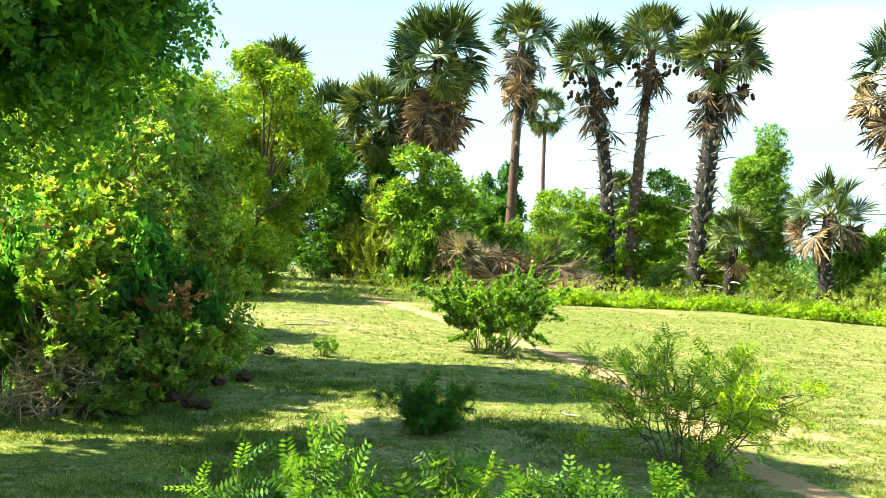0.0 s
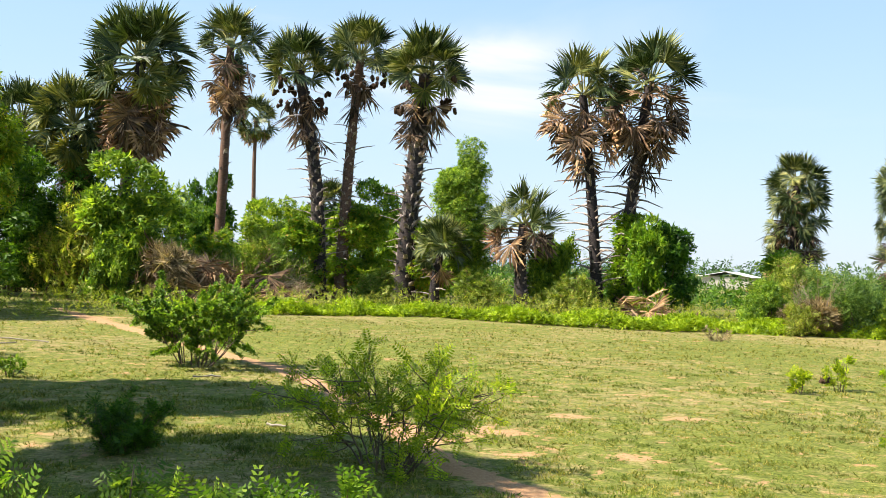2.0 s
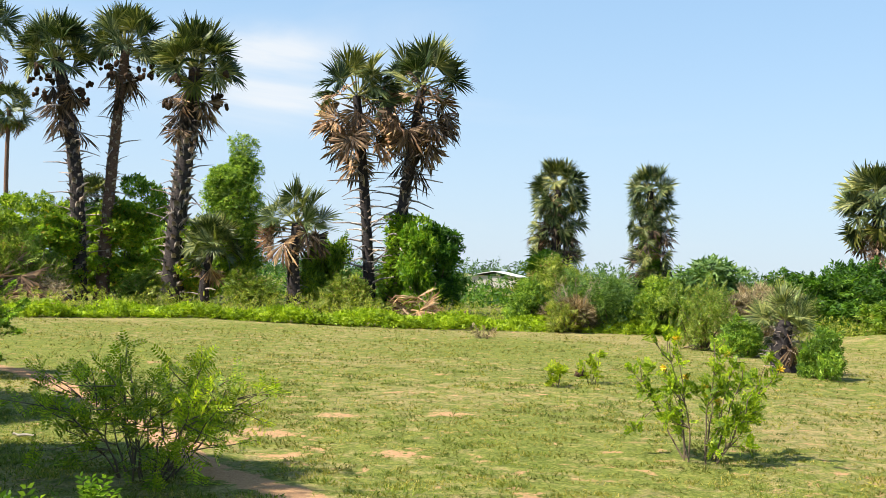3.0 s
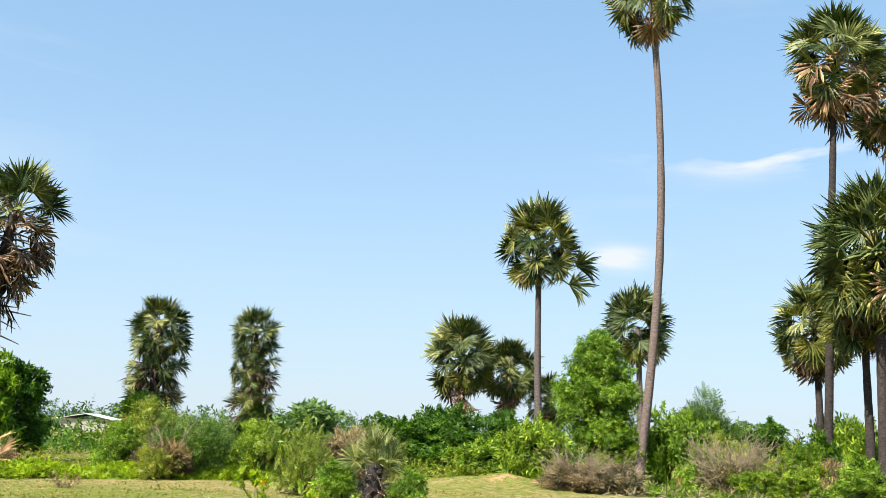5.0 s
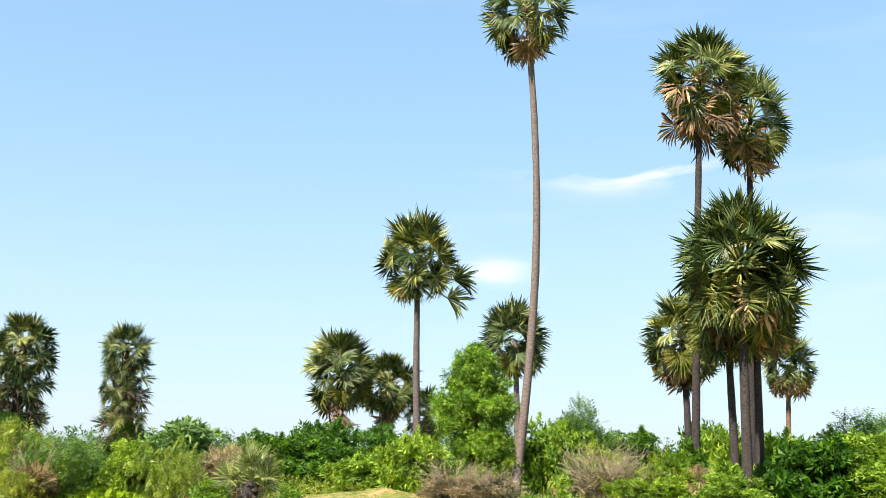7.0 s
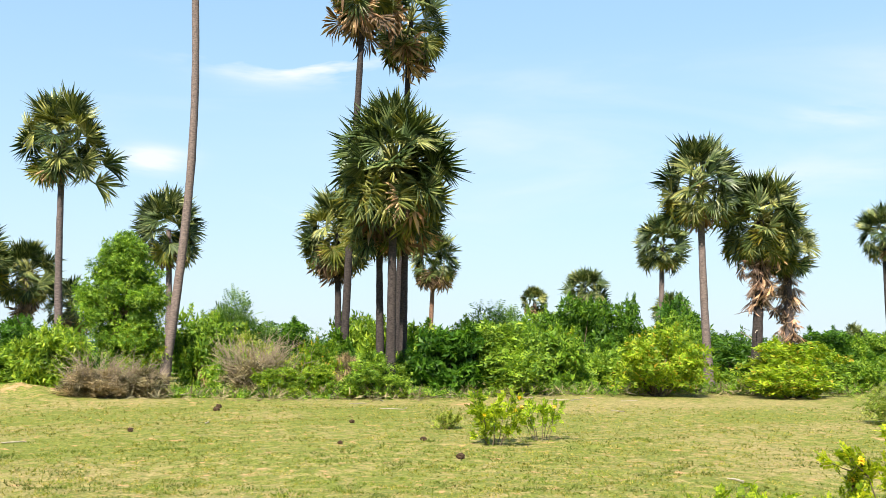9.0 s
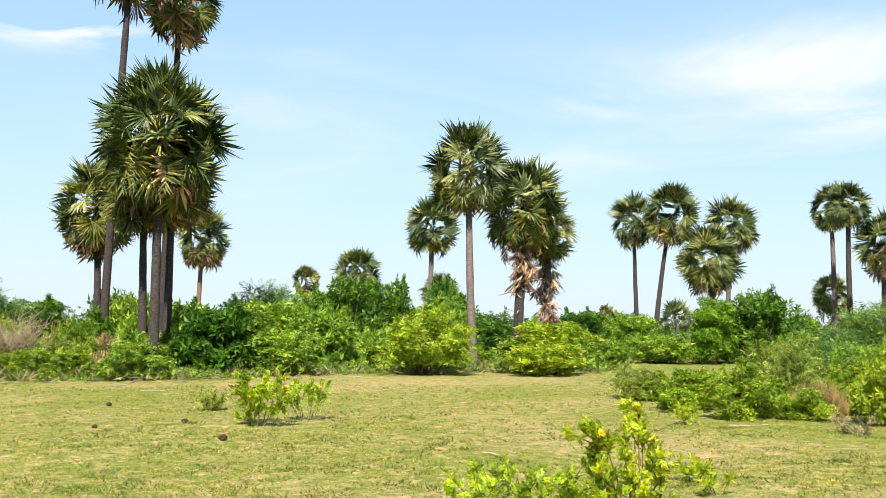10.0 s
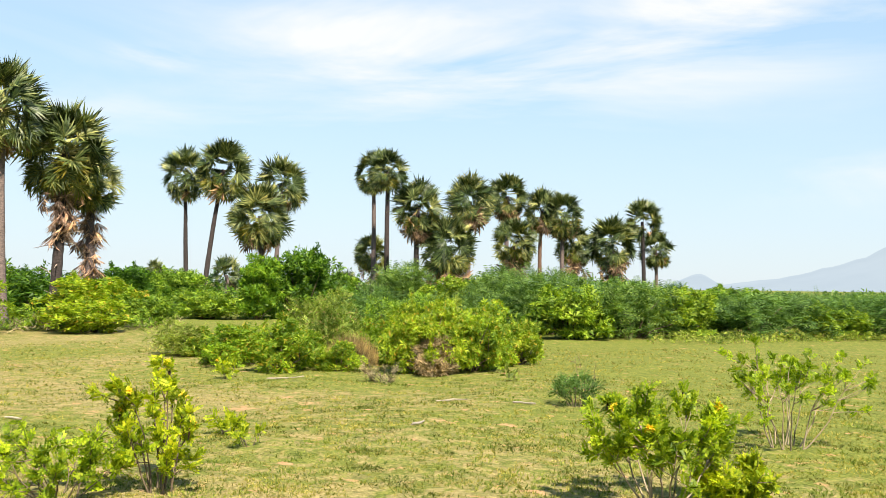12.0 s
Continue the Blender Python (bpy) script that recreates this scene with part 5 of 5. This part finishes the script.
# ---- low growth past counting ----
strip("weed_growth", ((0.4, 33.5), (5.2, 36.0), (10.0, 35.6), (15.6, 32.0), (20.0, 29.3), (25.7, 26.6)), 1.5, 0.55, 9000, "weed", SPRIG, 0.22, "bright yellow-green weeds along the field's edge", 71)
strip("weed_growth", ((-4.7, 31.0), (-2.4, 33.7), (0.4, 34.9), (7.8, 38.9), (17.5, 35.8), (25.8, 29.0), (34, 24.5)), 3.0, 1.0, 5000, "olive", PINNATE, 0.24, "mixed undergrowth behind the weeds", 72)
strip("weed_growth", ((33, 18.0), (34.5, 13), (36.5, 9), (40.5, 4), (44, -1), (46, -8)), 2.0, 0.55, 5500, "leafy", SPRIG, 0.21, "green low growth along the field's edge", 73)
strip("dry_litter", ((32, 19.0), (33.5, 14), (35.5, 10), (39.5, 5), (43, -1), (45, -8)), 3.2, 0.3, 1500, "drybush", BRANCHLET, 0.4, "brown dry twigs among the low growth at the field's edge", 81)
strip("weed_growth", ((29, -24), (29.5, -30), (28, -37)), 2.5, 0.5, 1200, "olive", SPRIG, 0.16, "low olive growth along the field's edge", 74)
strip("scrub", ((-20, 62), (10, 66), (30, 54), (48, 42), (60, 28), (66, 10), (64, -8), (64, -24)), 16, 1.9, 16000, "dark", SPRIG, 0.44, "green scrub behind the first palms", 75)
strip("scrub", ((44, -24), (44, -40), (34, -52)), 14, 1.4, 9000, "feather", FEATHER, 0.62, "grey-green feathery thorn scrub", 76)
strip("scrub", ((60, -28), (62, -50), (48, -72)), 22, 1.5, 8000, "feather", FEATHER, 0.85, "grey-green feathery thorn scrub", 77)
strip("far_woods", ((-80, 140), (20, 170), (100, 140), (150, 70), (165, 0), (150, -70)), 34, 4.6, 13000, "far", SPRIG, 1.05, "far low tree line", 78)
strip("far_woods", ((110, -90), (80, -140), (30, -170)), 60, 1.9, 10000, "feather", SPRIG, 0.8, "far flat thorn scrub", 79)


# ---- shrubs standing in the field ----
BARE = "bare pale twigs of a dead bush at the field's edge"
leafy_shrub(35.3, 14.7, 3.2, 2.6, 44, 13, 0, seed=151, label=BARE, pale=True)
leafy_shrub(35.2, 13.5, 2.6, 2.3, 34, 12, 0, seed=152, label=BARE, pale=True)
leafy_shrub(31.1, 18.5, 3.0, 1.7, 34, 12, 0, seed=153, label=BARE, flat=0.5, pale=True)
leafy_shrub(32.2, 17.7, 2.2, 1.5, 26, 11, 0, seed=154, label=BARE, flat=0.5, pale=True)
leafy_shrub(21.5, 28.5, 2.0, 2.3, 20, 8, 0, seed=155, label=BARE, pale=True)
leafy_shrub(5.3, 41.7, 2.6, 2.4, 16, 6, 0, seed=156, label=BARE, flat=0.3, pale=True)
leafy_shrub(17.7, 32.5, 2.3, 1.4, 10, 3, 0, seed=157, label=BARE, flat=0.2, pale=True)
leafy_shrub(-4.6, 11.0, 2.1, 2.5, 20, 8, 15, 0.16, SPRIG, "tangle", 0, 0.4, seed=141, tipped=0.4, label="loose yellow-green sprays over a shady bush")
leafy_shrub(-3.6, 11.7, 1.7, 1.25, 14, 6, 12, 0.14, SPRIG, "tangle", 0, 0.4, seed=142, tipped=0.4, flat=0.4, label="low yellow-green sprays over bare twigs")
leafy_shrub(-3.1, 12.3, 1.1, 1.0, 10, 5, 12, 0.14, SPRIG, "tangle", 0, 0.4, seed=143, tipped=0.4, flat=0.4, label="low yellow-green sprays over bare twigs")
leafy_shrub(-3.3, 12.2, 1.1, 1.9, 9, 4, 5, 0.10, SPRIG, "rust", 0, 0.7, seed=144, tipped=0.3, label="rusty dead leaves on a shady bush")
leafy_shrub(-4.3, 12.0, 1.8, 3.4, 12, 6, 11, 0.15, SPRIG, "tangle", 0, 0.6, seed=145, tipped=0.4, label="loose yellow-green sprays over a shady bush")
leafy_shrub(1.01, 18.96, 2.5, 1.6, 22, 9, 19, 0.10, SPRIG, "leafy", 0, 0.4, seed=81, tipped=0.6, flat=0.5, label="round green shrub with many stems in the grass")
leafy_shrub(2.35, 9.48, 2.1, 1.22, 22, 6, 6, 0.17, FEATHER, "senna", 0, 0.4, up=0.15, flat=0.3, seed=90, tipped=0.45, label="feathery green thorn shrub beside the path")
leafy_shrub(-0.03, 10.66, 0.99, 0.57, 16, 6, 14, 0.10, FEATHER, "dark", 0, 0.1, seed=83, label="low dark bush in the shade")
leafy_shrub(8.19, 8.56, 1.64, 1.46, 10, 5, 13, 0.09, OVAL, "senna", 9, 0.3, seed=84, label="sparse yellow-green shrub with yellow flowers")
leafy_shrub(10.58, 14.57, 0.51, 0.41, 5, 2, 7, 0.10, OVAL, "senna", 0, 0.2, seed=85, label="small yellow-green seedling in the grass")
leafy_shrub(11.52, 14.78, 0.51, 0.70, 4, 2, 8, 0.10, OVAL, "senna", 0, 0.2, seed=86, label="small yellow-green seedling in the grass")
leafy_shrub(19.72, 3.17, 1.26, 1.17, 9, 4, 9, 0.13, OVAL, "senna", 4, 0.2, seed=87, label="flowering yellow-green shrub in the open grass")
leafy_shrub(20.77, 2.35, 1.07, 0.92, 7, 3, 6, 0.12, OVAL, "senna", 2, 0.4, seed=88, label="thin half-bare shrub in the open grass")
leafy_shrub(23.26, 4.80, 0.77, 0.39, 7, 3, 8, 0.12, PINNATE, "olive", 0, 0.1, seed=89, label="low olive tuft in the grass")
leafy_shrub(9.90, -2.00, 1.0, 1.33, 9, 5, 13, 0.09, OVAL, "senna", 9, 0.3, 5, seed=190, tipped=0.4, label="yellow-green shrub with yellow flowers and pods")
leafy_shrub(10.0, -1.1, 1.5, 0.72, 10, 5, 12, 0.09, OVAL, "senna", 0, 0.3, seed=191, tipped=0.45, flat=0.5, label="low spreading yellow-green shrub in the grass")
leafy_shrub(7.52, -5.99, 1.3, 1.26, 12, 7, 15, 0.085, OVAL, "senna", 6, 0.5, 2, seed=91, tipped=0.35, label="spreading yellow-green shrub with yellow flowers", pale=True)
leafy_shrub(9.54, -9.54, 1.71, 1.23, 12, 5, 10, 0.08, OVAL, "senna", 0, 0.6, seed=92, tipped=0.2, label="half-bare shrub with pale crooked branches", pale=True)
leafy_shrub(7.34, -6.71, 0.8, 0.5, 9, 5, 16, 0.085, OVAL, "senna", 0, 0.2, seed=93, label="small yellow-green shrub in the grass")
leafy_shrub(14.23, -9.57, 0.90, 0.60, 8, 3, 8, 0.15, FEATHER, "feather", 0, 0.2, seed=94, label="small feathery grey-green bush with bare twigs")
leafy_shrub(14.87, -10.18, 0.7, 1.0, 4, 3, 0, 0.1, FEATHER, "feather", 0, 0.2, seed=195, label="bare crooked twigs standing in the grass")
leafy_shrub(18.67, -10.92, 0.5, 0.35, 5, 2, 3, 0.09, OVAL, "olive", 0, 0.2, seed=196, label="small dry twiggy plant in the grass")
leafy_shrub(11.99, -3.41, 0.45, 0.24, 4, 1, 4, 0.09, OVAL, "senna", 0, 0.4, seed=197, label="small straggling yellow-green plant in the grass")
leafy_shrub(-1.89, 17.19, 0.5, 0.4, 5, 2, 5, 0.10, OVAL, "leafy", 0, 0.2, seed=198, label="small green plant in the grass")
leafy_shrub(16.04, 25.83, 0.9, 0.4, 7, 3, 6, 0.12, FEATHER, "drybush", 0, 0.1, seed=199, label="low grey dry tuft in the grass")
leafy_shrub(19.7, -8.4, 0.9, 0.4, 7, 3, 6, 0.12, FEATHER, "drybush", 0, 0.1, seed=201, label="low grey dry tuft in the grass")
leafy_shrub(21.30, -5.52, 0.54, 0.59, 4, 2, 6, 0.12, OVAL, "senna", 3, 0.3, seed=95, label="small shrub with yellow flowers")
leafy_shrub(13.15, -3.44, 0.45, 0.30, 5, 2, 6, 0.10, OVAL, "senna", 0, 0.2, seed=96, label="tiny shrub in the grass")
leafy_shrub(-0.57, 4.36, 1.04, 1.28, 8, 5, 15, 0.145, FEATHER, "leafy", 0, 0.4, seed=97, label="feathery sapling close to the path")
leafy_shrub(-0.06, 4.37, 1.17, 1.41, 9, 6, 15, 0.145, FEATHER, "leafy", 0, 0.4, seed=98, label="feathery sapling close to the path")
leafy_shrub(0.64, 4.69, 1.05, 1.20, 8, 5, 15, 0.15, FEATHER, "leafy", 0, 0.4, seed=100, label="feathery sapling close to the path")
leafy_shrub(0.33, 4.00, 0.66, 1.19, 7, 5, 11, 0.14, PINNATE, "senna", 0, 0.4, seed=99, label="yellow-green sapling close to the path")


# ---- small things in the grass ----
def husk(x, y, size, seed, label="dark brown palm fruit husk in the grass"):
    bm = bmesh.new()
    bmesh.ops.create_icosphere(bm, subdivisions=3, radius=size / 2)
    for v in bm.verts:
        v.co += v.co.normalized() * noise.noise(v.co * (4 / size) + Vector((seed, 0, 0))) * size * 0.22
        v.co.z *= 0.8
    me = bpy.data.meshes.new("husk")
    bm.to_mesh(me)
    bm.free()
    me.materials.append(M_HUSK)
    ob = new("fruit_husk", me)
    ob.location = (x, y, ground_z(x, y) + size * 0.3)
    tagged(ob, label, "husk", "husks lying in the grass")


# The husk at (12.2, 16.0) stands in for a small dark stump.
for i, (hx, hy, hs) in enumerate(((-3.06, 11.87, 0.30), (-2.75, 11.57, 0.26), (-2.58, 11.55, 0.2), (-2.81, 13.26, 0.26), (-2.54, 13.60, 0.28), (-2.81, 16.98, 0.24), (20.53, 11.34, 0.17),
                                 (27.38, 12.48, 0.24), (23.92, 7.33, 0.17), (20.17, 4.67, 0.17), (17.67, 3.43, 0.2), (19.12, 6.09, 0.13), (12.2, 16.0, 0.3), (28.9, 13.1, 0.24))):
    husk(hx, hy, hs * 0.74, i)


def stick(x, y, length, turn, seed, label="bleached dead stick in the grass"):
    rng = np.random.default_rng(seed)
    k = np.linspace(-0.5, 0.5, 7)
    pts = np.stack([k * length, 0.07 * length * (k * 2) ** 2 * rng.uniform(-1, 1) + rng.normal(0, 0.02, 7), 0.02 + np.abs(rng.normal(0, 0.01, 7))], -1)
    v, f = tube(pts, rng.uniform(0.010, 0.02, 7), 6)
    ob = new("dead_stick", mesh_of("dead_stick", v, f, M_WOOD, True))
    ob.location, ob.rotation_euler.z = (x, y, ground_z(x, y)), turn
    tagged(ob, label, "stick", "sticks lying in the grass")


for i, (sx, sy, sl, st) in enumerate(((15.47, -7.89, 0.6, 1.6), (18.08, 12.49, 0.5, 2.5), (1.64, 12.28, 0.3, 2.2), (1.11, 17.18, 0.45, 0.1), (36.53, 7.84, 0.9, 1.9), (-2.45, 23.15, 1.6, 2.6), (-2.89, 22.31, 1.0, 0.4), (34.23, 9.46, 0.6, 0.4), (37.61, 4.84, 0.7, 1.2), (13.50, 9.77, 0.3, 1.0), (15.72, -1.06, 0.35, 0.5), (12.91, -6.05, 0.3, 2.0), (23.26, 10.81, 0.35, 0.2), (29.86, 7.91, 0.8, 1.3), (30.3, 7.6, 0.5, 0.2), (32.9, 9.9, 0.6, 2.2), (36.6, 3.4, 0.9, 1.5), (38.2, 2.6, 0.8, 0.6), (36.2, 1.0, 0.6, 2.0),
                                         (37.2, 2.9, 0.7, 2.7), (35.1, 12.4, 0.9, 1.0), (20.7, -6.6, 0.9, 1.8), (14.7, -8.85, 0.4, 0.7), (31.4, 1.2, 0.5, 0.9))):
    stick(sx, sy, sl, st, 200 + i)


def shed(x, y, turn):
    root = new("shed")
    root.location, root.rotation_euler.z, root.scale.z = (x, y, 0), turn, 0.72
    tagged(root, "low far-off shed with a pale sheet roof", "shed")
    wall = np.array([(a, b, c) for c in (0, 2.2) for a, b in ((-8, -3), (8, -3), (8, 3), (-8, 3))])
    part("wall", mesh_of("wall", wall, [(0, 1, 5, 4), (1, 2, 6, 5), (2, 3, 7, 6), (3, 0, 4, 7)], M_WALL), root)
    roof = np.array([(-8.4, -3.5, 2.15), (8.4, -3.5, 2.15), (8.4, 0, 3.1), (-8.4, 0, 3.1), (8.4, 3.5, 2.15), (-8.4, 3.5, 2.15), (-8.4, -3.5, 2.25), (8.4, -3.5, 2.25), (8.4, 0, 3.2), (-8.4, 0, 3.2), (8.4, 3.5, 2.25), (-8.4, 3.5, 2.25)])
    part("roof", mesh_of("roof", roof, [(6, 7, 8, 9), (9, 8, 10, 11), (1, 0, 3, 2), (2, 3, 5, 4), (0, 1, 7, 6), (4, 5, 11, 10), (0, 6, 9, 3), (3, 9, 11, 5), (1, 2, 8, 7), (2, 4, 10, 8)], M_ROOF), root)


shed(78.1, 121.9, 0.9)


# ---- grass ----
def grass(count, near, reach, seed, tall):
    rng = np.random.default_rng(seed)
    d = near * (reach / near) ** rng.uniform(0, 1, count)
    az = rng.uniform(radians(-28), radians(146), count)
    x, y = d * np.sin(az), d * np.cos(az)
    keep = (bareness(x, y) + 0.35 * rng.uniform(0, 1, count)) < 0.5
    x, y, d = x[keep], y[keep], d[keep]
    n = len(x)
    patch = 0.55 + 0.45 * np.sin(x * 2.1 + np.sin(y * 1.3) * 2) * np.sin(y * 1.7 + np.sin(x * 0.9) * 2)
    clump = np.sin(x * 4.1 + 3 * np.sin(y * 2.3)) * np.sin(y * 3.7 + 3 * np.sin(x * 1.9)) + rng.normal(0, 1, n) * (0.32 + 0.05 * np.clip(d - 12, 0, 20))
    keep = clump > -0.12
    x, y, d, patch = x[keep], y[keep], d[keep], patch[keep]
    n = len(x)
    size = tall * rng.uniform(0.5, 1.3, n) * (0.55 + 0.75 * patch) * (0.75 + d / 40)
    z = relief(x, y)
    along = np.stack([rng.normal(0, 0.9, n), rng.normal(0, 0.9, n), np.ones(n)], -1)
    tpl = thin(template([leaf_blade(0, 0, a, 1.0, 0.34, 0, b) for a, b in ((0, 0.1), (0.8, -0.1), (-0.8, 0.2))]))
    v, f = scatter(*tpl, np.stack([x, y, z - 0.005], -1), along, rng.normal(0, 1, (n, 3)), size)
    tagged(new("grass", mesh_of("grass", v, f, M_GRASS)), "short grazed grass tufts", "grass", kind="stuff")


grass(320000, 6.0, 34, 301, 0.04)


def lush_tufts(count, blades, near, reach, seed, sweep=(-28, 146)):
    """Thicker, greener tufts that the grazing left standing."""
    rng = np.random.default_rng(seed)
    d = near * (reach / near) ** rng.uniform(0, 1, count)
    az = rng.uniform(radians(sweep[0]), radians(sweep[1]), count)
    cx, cy = d * np.sin(az), d * np.cos(az)
    bunch = np.sin(cx * 0.9 + 2 * np.sin(cy * 0.5)) * np.sin(cy * 0.8 + 2 * np.sin(cx * 0.4))
    keep = (bareness(cx, cy) < 0.3) & (bunch + rng.normal(0, 0.4, count) > -0.1)
    cx, cy, d = cx[keep], cy[keep], d[keep]
    broad = rng.uniform(0.07, 0.26, len(cx)) * (0.7 + d / 30)
    who = np.repeat(np.arange(len(cx)), blades)
    n = len(who)
    out = rng.normal(0, 0.5, (n, 2))
    x, y = cx[who] + out[:, 0] * broad[who], cy[who] + out[:, 1] * broad[who]
    along = np.stack([out[:, 0] + rng.normal(0, 0.4, n), out[:, 1] + rng.normal(0, 0.4, n), np.full(n, 0.7)], -1)
    tpl = thin(template([leaf_blade(0, 0, a, 1.0, 0.34, 0, b) for a, b in ((0, 0.1), (0.7, -0.1))]))
    size = (0.03 + 0.10 * broad[who]) * rng.uniform(0.6, 1.3, n)
    v, f = scatter(*tpl, np.stack([x, y, relief(x, y) - 0.005], -1), along, rng.normal(0, 1, (n, 3)), size)
    tagged(new("grass", mesh_of("grass", v, f, M_TUFT)), "denser green grass tufts in the field", "grass", kind="stuff")


lush_tufts(4400, 30, 6.0, 22, 302)
lush_tufts(3800, 30, 5.5, 15, 303, (-28, 10))
